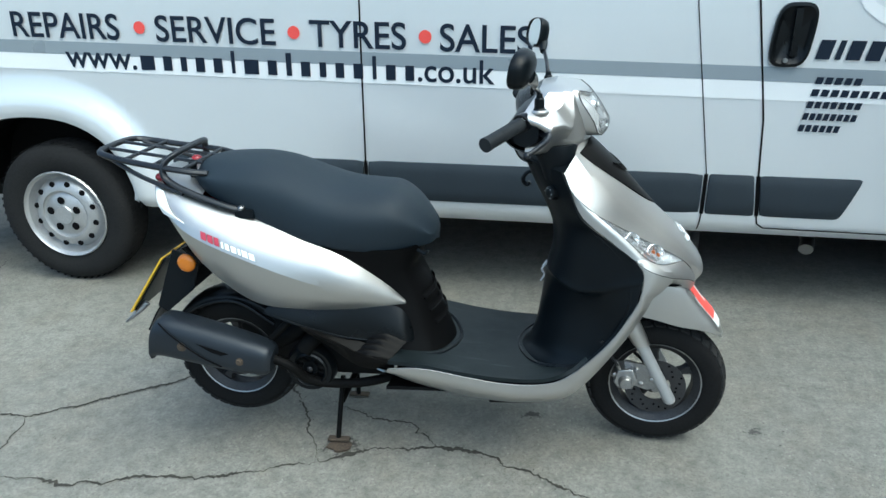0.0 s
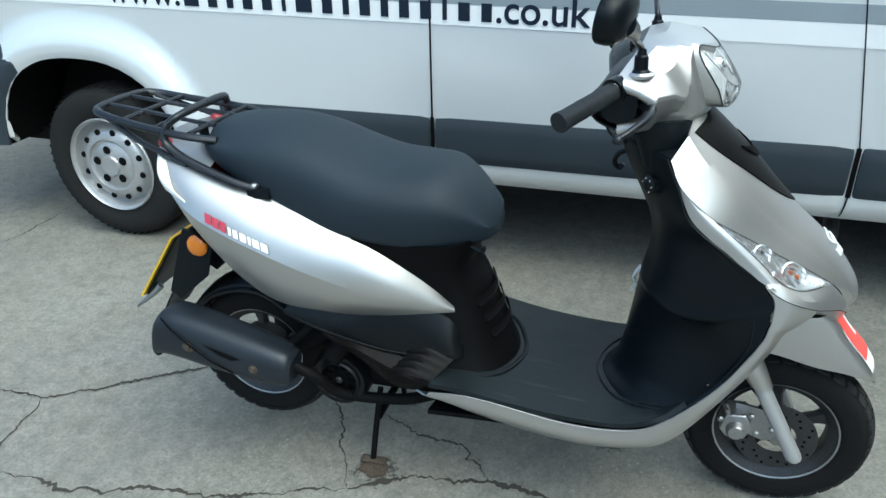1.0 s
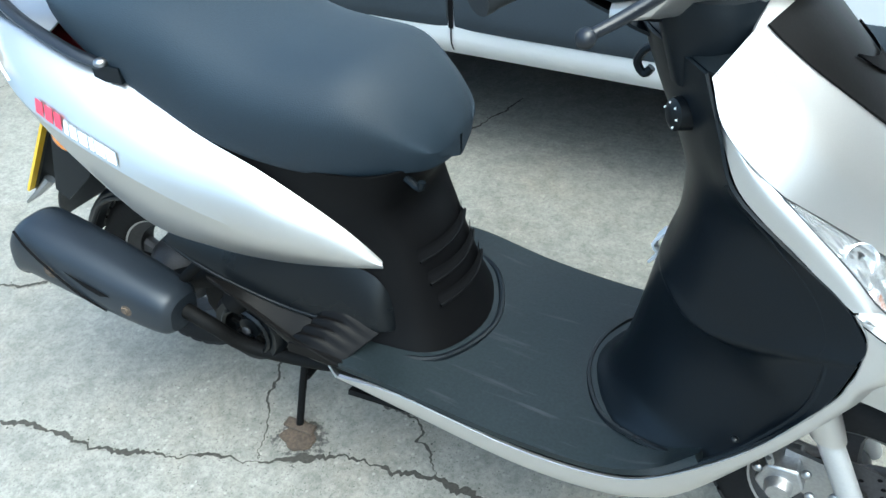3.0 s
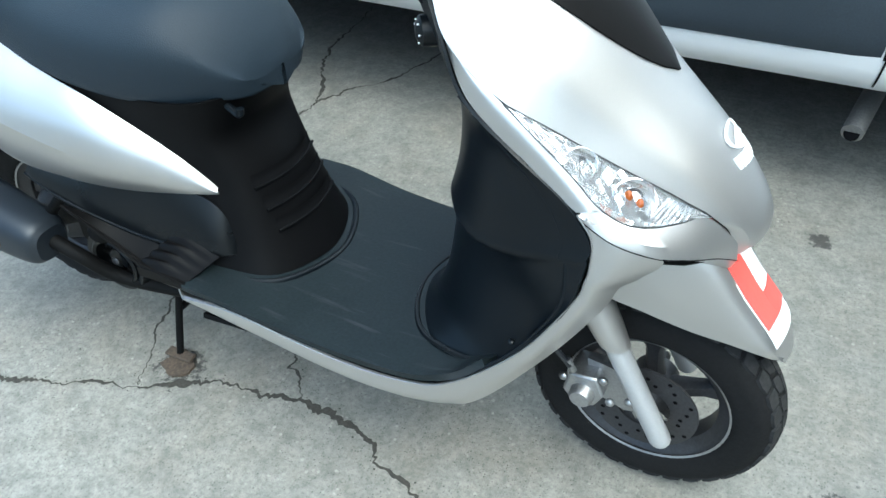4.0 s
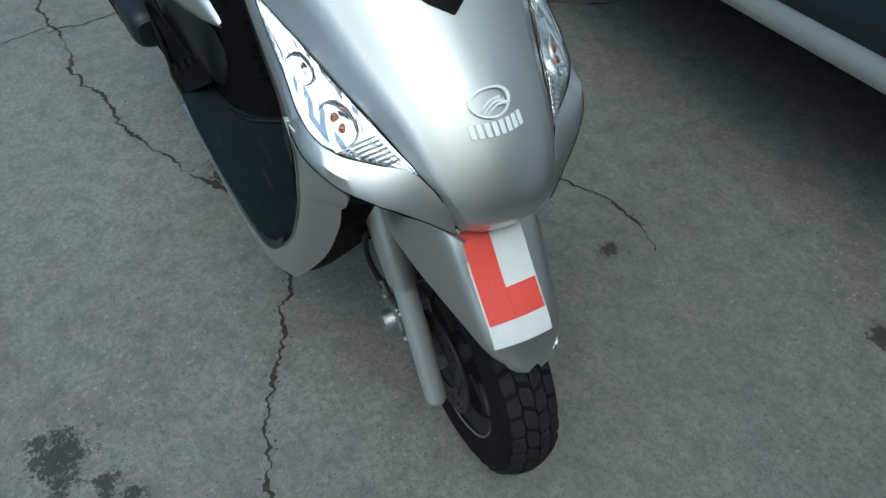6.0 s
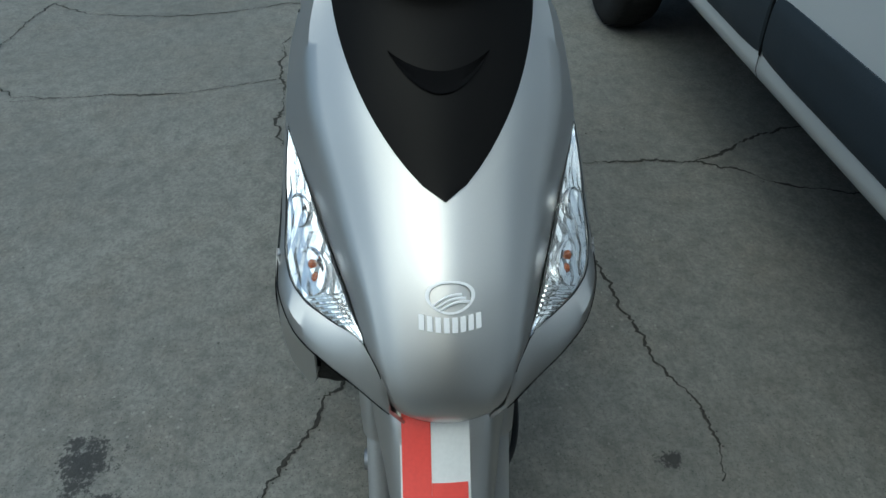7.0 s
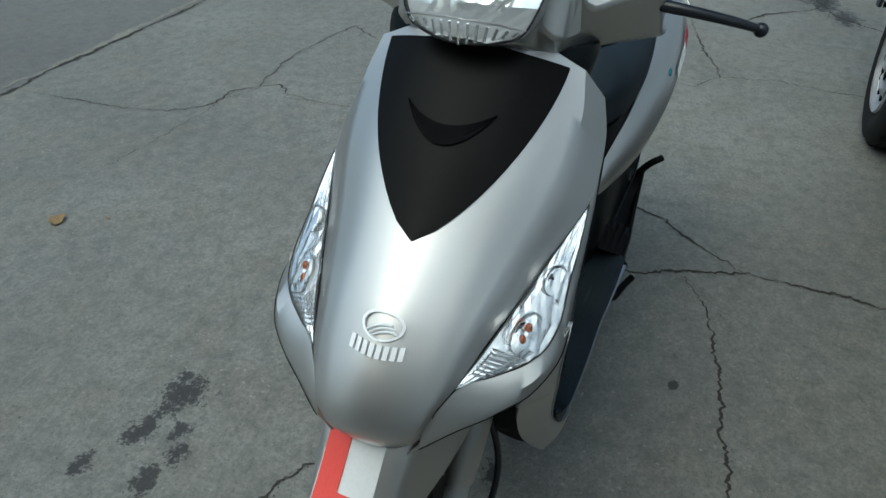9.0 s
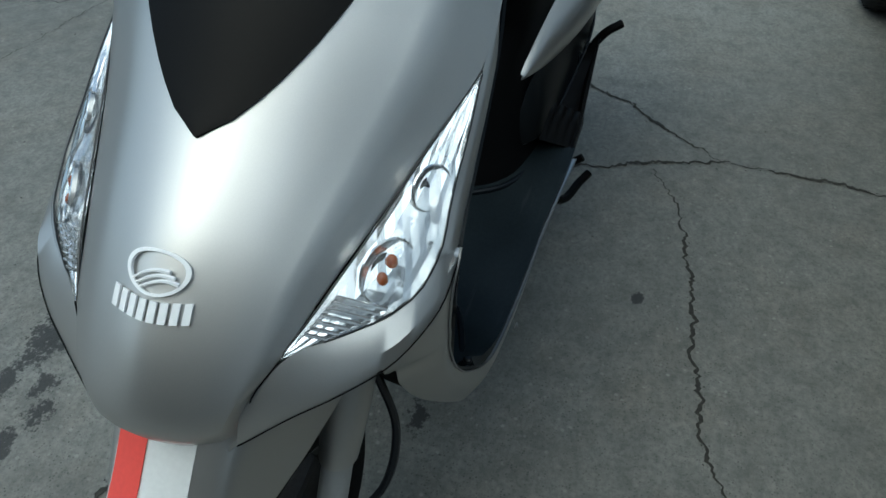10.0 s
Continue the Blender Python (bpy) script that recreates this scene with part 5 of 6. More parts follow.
fl_full = [[tuple(p) for p in r] + [(x, -y, z) for x, y, z in reversed(r[:-1])] for r in FLOOR]
part("floorboard", skin(sheet(fl_full, 5, 5), thick=0.012), mat_rubber, scooter, "scuffed black floorboard", wide=WIDE)
for s in (-1, 1):
    part("mat_edge", tube([(0.50, s * 0.135, 0.347), (0.53, s * 0.183, 0.342), (0.62, s * 0.190, 0.327), (0.75, s * 0.192, 0.311), (0.88, s * 0.190, 0.309), (0.95, s * 0.185, 0.322), (1.0, s * 0.182, 0.352)], 0.0035, 6, 5), plastic_fine, scooter, "raised mat edge", wide=WIDE)
    part("mat_stud", ball((1.045, s * 0.200, 0.43), 0.006, (1, 1, 0.6), 10), plastic_fine, scooter)
part("shield_foot_bead", tube([(0.985, -0.178, 0.335), (0.92, -0.160, 0.325), (0.86, -0.130, 0.318), (0.822, -0.07, 0.317), (0.808, 0, 0.316), (0.822, 0.07, 0.317), (0.86, 0.130, 0.318), (0.92, 0.160, 0.325), (0.985, 0.178, 0.335)], 0.005, 6, 5), plastic_fine, scooter)

# passenger foot covers beside the engine
def foot_cover(s):
    """The blade under the flank, the open tray below it, and the stepped toe rest that ends in the floor."""
    blade = []
    for x, yt, zt, yb, zb in ((0.062, 0.180, 0.478, 0.184, 0.470), (0.085, 0.172, 0.500, 0.189, 0.465), (0.13, 0.168, 0.507, 0.192, 0.454), (0.20, 0.166, 0.499, 0.192, 0.432), (0.30, 0.163, 0.494, 0.184, 0.404),
                              (0.38, 0.155, 0.492, 0.178, 0.394), (0.44, 0.140, 0.492, 0.172, 0.388), (0.475, 0.132, 0.470, 0.166, 0.386), (0.498, 0.128, 0.425, 0.152, 0.384), (0.505, 0.128, 0.392, 0.140, 0.380)):
        mid_y, mid_z = yt + (yb - yt) * 0.75, zt + (zb - zt) * 0.5
        blade.append([(x, s * yt, zt), (x, s * mid_y, mid_z), (x, s * yb, zb), (x, s * (yb - 0.005), zb - 0.004)])
    cover = part("foot_cover", skin(sheet(blade, 4, 1), thick=0.004), plastic_fine, scooter, "black passenger foot cover with a stepped toe rest")
    tray = []
    for x, zr, yi, zi, zl in ((0.180, 0.452, 0.211, 0.449, 0.444), (0.200, 0.443, 0.200, 0.436, 0.425), (0.262, 0.413, 0.189, 0.412, 0.375), (0.310, 0.391, 0.183, 0.398, 0.338), (0.352, 0.373, 0.180, 0.390, 0.316), (0.41, 0.362, 0.18, 0.36, 0.312), (0.452, 0.354, 0.19, 0.350, 0.318)):
        yr = 0.216 + 0.05 * min(0.18, x - 0.18)
        k = min(1.0, (x - 0.18) / 0.08)
        tray.append([(x, s * yi, zi), (x, s * (yr - 0.012 * k), zr - 0.010 * k), (x, s * (yr - 0.006 * k), zr), (x, s * yr, zr), (x, s * (yr + 0.001), zr - 0.006 * k), (x, s * (yr - 0.022 * k), zl)])
    part("tray", skin(sheet(tray, 4, 1), thick=0.003, ref=(0.3, 0, 0.3)), inlay_black, cover, "open tray with a raised rim")
    steps = []
    for e, h in ((0.0, 0.0), (0.003, 0.9), (0.008, 1.0), (0.038, 1.0), (0.046, 0.93), (0.062, 0.62), (0.082, 0.22), (0.100, 0.0)):
        row = []
        for k in range(4):
            for f, up in ((0.0, 0.0), (0.30, 0.0025), (0.55, 0.0025), (0.80, -0.0035)):
                a = (k + f) / 4
                zt, zl = 0.414 - 0.044 * a + up, 0.388 - 0.038 * a
                row.append((0.386 - 0.048 * a + e, s * (0.168 + 0.056 * a), zl + h * (zt - zl)))
        row.append((0.338 + e, s * 0.2265, 0.350 + h * 0.016))
        row.append((0.338 + e, s * 0.2270, 0.345))
        steps.append(row)
    part("toe_rest", skin(steps, thick=0.003, ref=(0.4, 0, 0.3)), inlay_black, cover, "four stepped grip ribs")
    part("cover_rim", tube([(x, s * y, z) for x, y, z in ((0.062, 0.183, 0.473), (0.13, 0.193, 0.454), (0.20, 0.193, 0.432), (0.30, 0.185, 0.404), (0.38, 0.179, 0.394), (0.44, 0.173, 0.388))], 0.0030, 8, 4), plastic_fine, cover)


for s in (-1, 1):
    foot_cover(s)

# black body under the seat
UNDER = [
    [(0.250, -0.140, 0.685), (0.430, -0.130, 0.665), (0.515, -0.095, 0.668), (0.540, 0, 0.670)],
    [(0.260, -0.140, 0.640), (0.430, -0.125, 0.630), (0.500, -0.090, 0.625), (0.520, 0, 0.625)],
    [(0.270, -0.140, 0.590), (0.440, -0.115, 0.580), (0.490, -0.085, 0.580), (0.505, 0, 0.580)],
    [(0.280, -0.140, 0.530), (0.455, -0.110, 0.520), (0.515, -0.080, 0.520), (0.540, 0, 0.520)],
    [(0.280, -0.145, 0.470), (0.465, -0.118, 0.460), (0.535, -0.085, 0.455), (0.565, 0, 0.455)],
    [(0.280, -0.150, 0.400), (0.475, -0.130, 0.395), (0.555, -0.095, 0.390), (0.590, 0, 0.390)],
    [(0.280, -0.155, 0.340), (0.480, -0.145, 0.345), (0.570, -0.110, 0.338), (0.612, 0, 0.332)],
]
un_full = [[tuple(p) for p in r] + [(x, -y, z) for x, y, z in reversed(r[:-1])] for r in UNDER]
under = part("under_seat_panel", skin(sheet(un_full, 5, 5), thick=0.004), matt_black, scooter, "black panel under the seat", wide=WIDE)
for z, h in ((0.505, 0.012), (0.465, 0.012), (0.425, 0.012)):
    xx = 0.545 + (0.505 - z) * 0.42
    slot = sheet([[(xx - 0.022 + o, -0.078, z + dz), (xx - 0.006 + o, -0.045, z + dz), (xx + 0.001 + o, 0, z + dz), (xx - 0.006 + o, 0.045, z + dz), (xx - 0.022 + o, 0.078, z + dz)] for dz, o in ((-h, 0.006), (0, 0.001), (h, 0.002))], 2, 5)
    part("vent_slot", skin(slot), van_seam, under, "dark air vent", wide=WIDE)
    part("vent_louvre", tube([(xx - 0.014, -0.080, z - h), (xx - 0.001, -0.045, z - h), (xx + 0.006, 0, z - h), (xx - 0.001, 0.045, z - h), (xx - 0.014, 0.080, z - h)], 0.0028, 8, 5), matt_black, under, wide=WIDE)
part("skirt_bead", tube([(0.40, -0.158, 0.352), (0.50, -0.150, 0.346), (0.585, -0.115, 0.336), (0.628, 0, 0.326), (0.585, 0.115, 0.336), (0.50, 0.150, 0.346), (0.40, 0.158, 0.352)], 0.006, 8, 6), plastic, scooter, wide=WIDE)
part("seat_catch", tube([(0.515, -0.080, 0.650), (0.540, -0.085, 0.640), (0.545, -0.085, 0.652)], 0.006, 8, 3), plastic, scooter, wide=WIDE)

# exhaust
MUF = [(-0.285, 0.372, 0.046, 0.050), (-0.280, 0.390, 0.056, 0.060), (-0.262, 0.402, 0.061, 0.066), (-0.225, 0.402, 0.062, 0.068), (-0.10, 0.374, 0.060, 0.065), (0.00, 0.350, 0.056, 0.058), (0.065, 0.335, 0.050, 0.050), (0.085, 0.330, 0.036, 0.036)]
rows = []
for x, z, ry, rz in MUF:
    rows.append([(x + 0.18 * rz * dz, -0.205 + ry * dy * 0.97, z + rz * dz * 0.97) for dy, dz in (rounded(2 * math.pi * i / 24 + 0.13, 1, 1, 0.72) for i in range(24))])
muf = part("muffler", skin(sheet(rows, 4, 2, True), closed=True, caps=True), exhaust_blue, scooter, "blue-black muffler with heat shield")
for x, z in ((-0.173, 0.390), (-0.003, 0.347)):
    part("shield_bolt", spun([(0, -0.003), (0.007, -0.003), (0.008, 0.0), (0.014, 0.001), (0.016, 0.006)], (x, -0.266 + (0.006 if x > -0.1 else 0), z), 'y', 18), rust, muf, "rusty recessed bolt")
part("shield_slot", slab_of([(-0.125, -0.2665, 0.405), (-0.03, -0.262, 0.372), (-0.055, -0.262, 0.366), (-0.085, -0.264, 0.378)], (0, -1, 0), 0.001), van_seam, muf, smooth=False)
part("shield_seam", tube([(-0.235, -0.262, 0.465), (-0.20, -0.268, 0.43), (-0.12, -0.267, 0.365), (-0.06, -0.257, 0.325)], 0.0025, 6, 4), van_seam, muf)
part("outlet", tube([(-0.27, -0.19, 0.365), (-0.31, -0.19, 0.36)], 0.014, 12, 2), engine_black, muf)
part("exhaust_pipe", tube([(0.07, -0.20, 0.335), (0.13, -0.19, 0.30), (0.17, -0.16, 0.24), (0.25, -0.13, 0.212), (0.36, -0.11, 0.215), (0.44, -0.06, 0.23), (0.46, 0, 0.30)], 0.015, 12, 6), engine_black, scooter, "sooty exhaust pipe")

# engine and swing arm
eng = new("engine")
eng.parent = scooter
part("crankcase", skin(sheet([[(x, y, z) for y, z in ((-0.11, 0.24), (-0.12, 0.33), (-0.10, 0.42), (0, 0.45), (0.13, 0.42), (0.17, 0.32), (0.13, 0.22), (0, 0.2))] for x in (0.06, 0.12, 0.24, 0.33, 0.40)], 3, 2, True), closed=True, caps=True), engine_black, eng, "sooty black engine casing")
fan = part("fan_cover", spun([(0, 0.01), (0.022, 0.008), (0.026, 0.02), (0.05, 0.022), (0.055, 0.0), (0.070, -0.002), (0.078, 0.012), (0.08, 0.05)], (0.172, -0.150, 0.268), 'y', 40), plastic_fine, eng, "round black fan cover")
part("fan_ring", spun([(0.047, -0.004), (0.052, -0.008), (0.057, -0.004)], (0.172, -0.150, 0.268), 'y', 40), plastic_fine, fan)
part("fan_boss", ball((0.172, -0.150, 0.268), 0.010, (1, 0.5, 1)), alloy_dark, fan)
for k in range(9):
    q = 2 * math.pi * k / 9
    part("fan_blade", slab_of([(0.172 + r * math.cos(q + t), -0.138, 0.268 + r * math.sin(q + t)) for r, t in ((0.018, 0), (0.045, 0.15), (0.045, 0.35), (0.018, 0.3))], (0, 1, 0), 0.01), engine_black, fan, smooth=False)
part("intake_elbow", tube([(0.16, -0.15, 0.335), (0.18, -0.14, 0.36), (0.22, -0.10, 0.39)], 0.026, 14, 4), engine_black, eng, "black elbow duct")
part("transmission_case", skin(sheet([[(x, 0.10 + y, z + c2) for y, c2 in ((0, 0.06), (0.035, 0.055), (0.05, 0), (0.035, -0.055), (0, -0.06))] for x, z in ((-0.17, 0.245), (-0.08, 0.25), (0.05, 0.28), (0.2, 0.31), (0.3, 0.31))], 3, 3), thick=0.01), alloy_dark, eng, "dull alloy transmission case")
part("rear_hub_drum", spun([(0, -0.07), (0.045, -0.07), (0.06, -0.055), (0.075, -0.03), (0.08, 0.0)], (-0.112, 0, 0.242), 'y', 32), alloy_dark, rear)
for s in (1,):
    damper = part("shock_absorber", tube([(-0.10, s * 0.12, 0.29), (-0.07, s * 0.12, 0.40), (-0.03, s * 0.115, 0.55)], 0.013, 12, 3), engine_black, scooter, "dark rear shock absorber")
    coil = [(-0.10 + 0.06 * f + 0.026 * math.cos(q) * 0.95, s * 0.12 + 0.026 * math.sin(q), 0.30 + 0.22 * f - 0.026 * math.cos(q) * 0.25) for f, q in ((i / 72, 2 * math.pi * i / 10) for i in range(73))]
    part("spring", tube(coil, 0.005, 6, 1, smooth=False), black_iron, damper)
part("swing_arm", tube([(-0.112, -0.085, 0.245), (-0.02, -0.10, 0.30), (0.10, -0.11, 0.36), (0.16, -0.10, 0.40)], (0.022, 0.028), 12, 4), engine_black, scooter)
part("muffler_bracket", tube([(0.06, -0.17, 0.37), (0.11, -0.165, 0.42), (0.15, -0.15, 0.455)], 0.011, 10, 3), engine_black, scooter, "black bracket arm")
hug = [[(-0.112 + r * math.cos(q), y, 0.242 + r * math.sin(q)) for y, r in ((-0.065, 0.208), (-0.055, 0.228), (0, 0.236), (0.055, 0.228), (0.065, 0.208))] for q in (radians(a) for a in (28, 60, 90, 120, 150, 168))]
part("rear_inner_fender", skin(sheet(hug, 4, 4), thick=0.004), plastic_fine, scooter, "black rear wheel hugger")
part("fender_rib", tube([(-0.112 + 0.2 * math.cos(radians(a)), -0.072, 0.242 + 0.215 * math.sin(radians(a))) for a in (40, 80, 120, 150)], 0.006, 8, 5), plastic_fine, scooter)
part("under_tray", skin(sheet([[(x, -0.13, z), (x, 0, z - 0.02), (x, 0.13, z)] for x, z in ((-0.18, 0.66), (-0.05, 0.56), (0.1, 0.49), (0.3, 0.47))], 4, 4), thick=0.005), engine_black, scooter, wide=WIDE)

# centre stand
stand = new("centre_stand")
stand.parent = scooter
for s in (-1, 1):
    part("stand_leg", tube([(0.255, s * 0.08, 0.21), (0.245, s * 0.11, 0.10), (0.238, s * 0.132, 0.012)], 0.008, 10, 4), engine_black, stand)
    part("stand_foot", box(0.205, 0.275, s * 0.135 - 0.012, s * 0.135 + 0.012, 0.0065, 0.014), rust, stand, bevel=0.002)
part("cross_tube", tube([(0.25, -0.10, 0.13), (0.25, 0.10, 0.13)], 0.011, 10, 2), engine_black, stand)
part("stand_pedal", tube([(0.25, 0.10, 0.14), (0.20, 0.16, 0.13), (0.16, 0.21, 0.14), (0.155, 0.225, 0.15)], 0.009, 8, 4), engine_black, stand)
side_stand = part("side_stand", tube([(0.42, 0.15, 0.25), (0.36, 0.21, 0.17), (0.27, 0.235, 0.16), (0.24, 0.25, 0.17)], 0.009, 8, 4), engine_black, scooter, "folded black side stand")
part("kick_start", tube([(0.05, 0.16, 0.30), (0.10, 0.19, 0.38), (0.13, 0.22, 0.44), (0.115, 0.25, 0.46)], 0.009, 8, 4), engine_black, scooter, "black kick-start lever")

# handlebar cover, lamp, grips, levers, mirrors
HB = [
    (0.000, [(0.868, 1.118), (0.908, 1.127), (0.956, 1.114), (0.999, 1.093), (0.985, 1.015), (1.004, 0.966), (0.930, 0.932)]),
    (0.060, [(0.866, 1.114), (0.904, 1.123), (0.948, 1.114), (0.982, 1.103), (0.980, 1.015), (0.994, 0.970), (0.920, 0.935)]),
    (0.105, [(0.862, 1.106), (0.896, 1.112), (0.930, 1.108), (0.956, 1.104), (0.988, 0.985), (0.950, 0.950), (0.885, 0.936)]),
    (0.135, [(0.856, 1.098), (0.884, 1.100), (0.928, 1.078), (0.960, 1.022), (0.926, 0.985), (0.900, 0.954), (0.868, 0.946)]),
    (0.175, [(0.844, 1.083), (0.866, 1.082), (0.903, 1.066), (0.938, 1.031), (0.904, 0.989), (0.886, 0.964), (0.850, 0.957)]),
    (0.214, [(0.830, 1.064), (0.850, 1.064), (0.879, 1.054), (0.912, 1.036), (0.894, 0.992), (0.880, 0.975), (0.840, 0.965)]),
    (0.222, [(0.831, 1.057), (0.850, 1.056), (0.875, 1.047), (0.906, 1.031), (0.890, 0.995), (0.880, 0.982), (0.840, 0.971)]),
    (0.216, [(0.833, 1.046), (0.850, 1.044), (0.869, 1.037), (0.892, 1.024), (0.884, 1.001), (0.875, 0.990), (0.839, 0.985)]),
    (0.185, [(0.833, 1.044), (0.850, 1.042), (0.867, 1.035), (0.888, 1.022), (0.880, 1.001), (0.871, 0.992), (0.839, 0.988)]),
]


def cols_linear(rows, n):
    """Rows joined smoothly along the bar, straight between the points of a row."""
    return sheet(rows, n, 1)


loops = [[(x, -y, z) for x, z in sec] for y, sec in reversed(HB)] + [[(x, y, z) for x, z in sec] for y, sec in HB[1:]]
mid = len(HB) - 1
grid = []
for side in (loops[:4], loops[3:3 + 2 * mid - 5], loops[-4:]):
    grid += (cols_linear(side, 4) if len(side) > 4 else side)
grid = [r for i, r in enumerate(grid) if not i or max(abs(grid[i][k][1] - grid[i - 1][k][1]) for k in range(7)) > 1e-5]
part("handlebar_cover", steered(skin(grid)), silver, scooter, "silver handlebar cover with open hand guards", bevel=0.005, angle=24)
BACK = [(0.000, [(0.905, 0.925), (0.850, 0.950), (0.815, 1.010), (0.822, 1.080), (0.868, 1.118)]), (0.105, [(0.885, 0.936), (0.838, 0.960), (0.808, 1.012), (0.818, 1.072), (0.862, 1.106)]),
        (0.175, [(0.850, 0.957), (0.815, 0.975), (0.795, 1.010), (0.803, 1.052), (0.844, 1.083)]), (0.205, [(0.842, 0.968), (0.802, 0.985), (0.782, 1.012), (0.788, 1.038), (0.832, 1.062)])]
rows = [[(x, -y, z) for x, z in sec] for y, sec in reversed(BACK)] + [[(x, y, z) for x, z in sec] for y, sec in BACK[1:]]
part("rear_bar_cover", steered(skin(sheet(rows, 4, 3), thick=0.003, ref=(0.86, 0, 1.02))), plastic_fine, scooter, "black rear half of the handlebar cover")
for s in (-1, 1):
    ring = [(x, z) for x, z in HB[-1][1]] + [(0.802, 0.990), (0.786, 1.012), (0.792, 1.034)]
    plug = [[(0.85 + (x - 0.85) * k, s * y, 1.015 + (z - 1.015) * k) for x, z in ring] for k, y in ((1.03, 0.192), (0.5, 0.186), (0.02, 0.186))]
    part("hand_opening", steered(skin(plug, closed=True, caps=True)), van_seam, scooter, "dark opening round the grip")
    chin = [[(0.890, s * 0.128, 0.944), (0.938, s * 0.126, 0.950)], [(0.892, s * 0.129, 0.930), (0.938, s * 0.126, 0.940)], [(0.894, s * 0.126, 0.916), (0.934, s * 0.122, 0.930)]]
    part("chin_piece", steered(skin(sheet(chin, 3, 3), thick=0.003, ref=(0.9, 0, 0.93))), silver, scooter, "small silver lower cover piece")
neck = []
for z, x0, x1, w in ((0.968, 0.845, 0.972, 0.140), (0.945, 0.850, 0.978, 0.140), (0.905, 0.862, 0.980, 0.132), (0.870, 0.872, 0.982, 0.125)):
    neck.append([(x0, -w * 0.6, z), (x0 + 0.02, -w, z), (x1 - 0.035, -w, z), (x1, -w * 0.55, z), (x1 + 0.004, 0, z), (x1, w * 0.55, z), (x1 - 0.035, w, z), (x0 + 0.02, w, z), (x0, w * 0.6, z), (x0 - 0.005, 0, z)])
part("neck_cover", skin(sheet(neck, 3, 3, True), closed=True, caps=True), plastic, scooter, "black cover round the steering neck")
dash = sheet([[(0.850, -0.15, 1.075), (0.840, -0.07, 1.105), (0.838, 0, 1.112), (0.840, 0.07, 1.105), (0.850, 0.15, 1.075)], [(0.825, -0.15, 1.055), (0.805, -0.07, 1.070), (0.800, 0, 1.075), (0.805, 0.07, 1.070), (0.825, 0.15, 1.055)],
              [(0.835, -0.15, 0.995), (0.825, -0.07, 0.985), (0.822, 0, 0.982), (0.825, 0.07, 0.985), (0.835, 0.15, 0.995)]], 4, 4)
part("instrument_cowl", steered(skin(dash, thick=0.004)), plastic_fine, scooter, "black instrument cowl")


def lamp_face(y, z, out=0.0):
    return (1.036 - 3.2 * y * y - 0.50 * max(0, z - 1.02) - 0.35 * max(0, 0.985 - z) + out, y, z)


def lamp_outline(k=1.0):
    half = [(0.0, 1.089), (0.040, 1.093), (0.084, 1.105), (0.093, 1.103), (0.099, 1.093), (0.099, 1.072), (0.089, 1.024), (0.077, 0.996), (0.064, 0.987), (0.032, 0.979), (0.0, 0.977)]
    pts = [(y, z) for y, z in half] + [(-y, z) for y, z in reversed(half[1:-1])]
    return [(y * k, 1.01 + (z - 1.01) * k) for y, z in pts]


head = new("headlamp")
head.parent = scooter
head["label"] = "clear faceted headlamp"


def face_grid(out, k, curve):
    loop = spline(lamp_outline(k), 2, True)
    return [[lamp_face(p[0] * f, 1.01 + (p[1] - 1.01) * f, out + curve * (1 - f * f)) for p in loop] for f in (1.0, 0.92, 0.84, 0.74, 0.62, 0.5, 0.36, 0.22, 0.1, 0.01)]


part("lamp_bezel", steered(tube([lamp_face(p[0], p[1], 0.002) for p in lamp_outline(1.008)], 0.0014, 8, 2, closed=True)), alloy_dark, head, "black lamp surround")
surround = [[lamp_face(p[0], p[1], 0.001) for p in spline(lamp_outline(1.0), 2, True)], [lamp_face(p[0], p[1], -0.004) for p in spline(lamp_outline(1.05), 2, True)],
            [lamp_face(p[0], p[1], -0.03) for p in spline(lamp_outline(1.06), 2, True)]]
part("lamp_surround", steered(skin(surround, closed=True)), silver, head, "silver lamp surround")
cut = random.Random(4)
SIDE = [(0.978, 0.030), (0.985, 0.062), (0.996, 0.076), (1.024, 0.088), (1.072, 0.098), (1.093, 0.098), (1.105, 0.088)]


def lamp_half(z):
    for (z0, w0), (z1, w1) in zip(SIDE, SIDE[1:]):
        if z <= z1:
            return w0 + (w1 - w0) * max(0.0, (z - z0) / (z1 - z0))
    return SIDE[-1][1]


facets = []
for i in range(15):
    z = 0.979 + 0.125 * i / 14
    w = lamp_half(z)
    row = []
    for k in range(19):
        y = w * (k / 9 - 1)
        top = 1.087 + 0.19 * max(0.0, abs(y) - 0.01)
        edge = max(abs(y) / w, 0.0)
        row.append(lamp_face(y, min(z, top), -0.003 - 0.009 * (1 - edge ** 2) + (cut.uniform(-0.0011, 0.0011) if 0 < k < 18 and 0 < i < 14 else 0)))
    facets.append(row)
part("reflector", steered(skin(facets)), reflector_white, head, "faceted chrome reflector", smooth=False)
for k, (r0, zc) in enumerate(((0.021, 1.052),)):
    ring = [lamp_face(r0 * math.cos(q), zc + r0 * math.sin(q) * 0.88, 0.005) for q in (2 * math.pi * i / 40 for i in range(40))]
    part("bowl_rim", steered(tube(ring, 0.0016, 6, 1, closed=True)), alloy, head)
part("reflector_step", steered(tube([lamp_face(y, 1.008 - 1.4 * y * y, 0.005) for y in (-0.08, -0.05, 0, 0.05, 0.08)], 0.0012, 6, 5)), alloy, head)
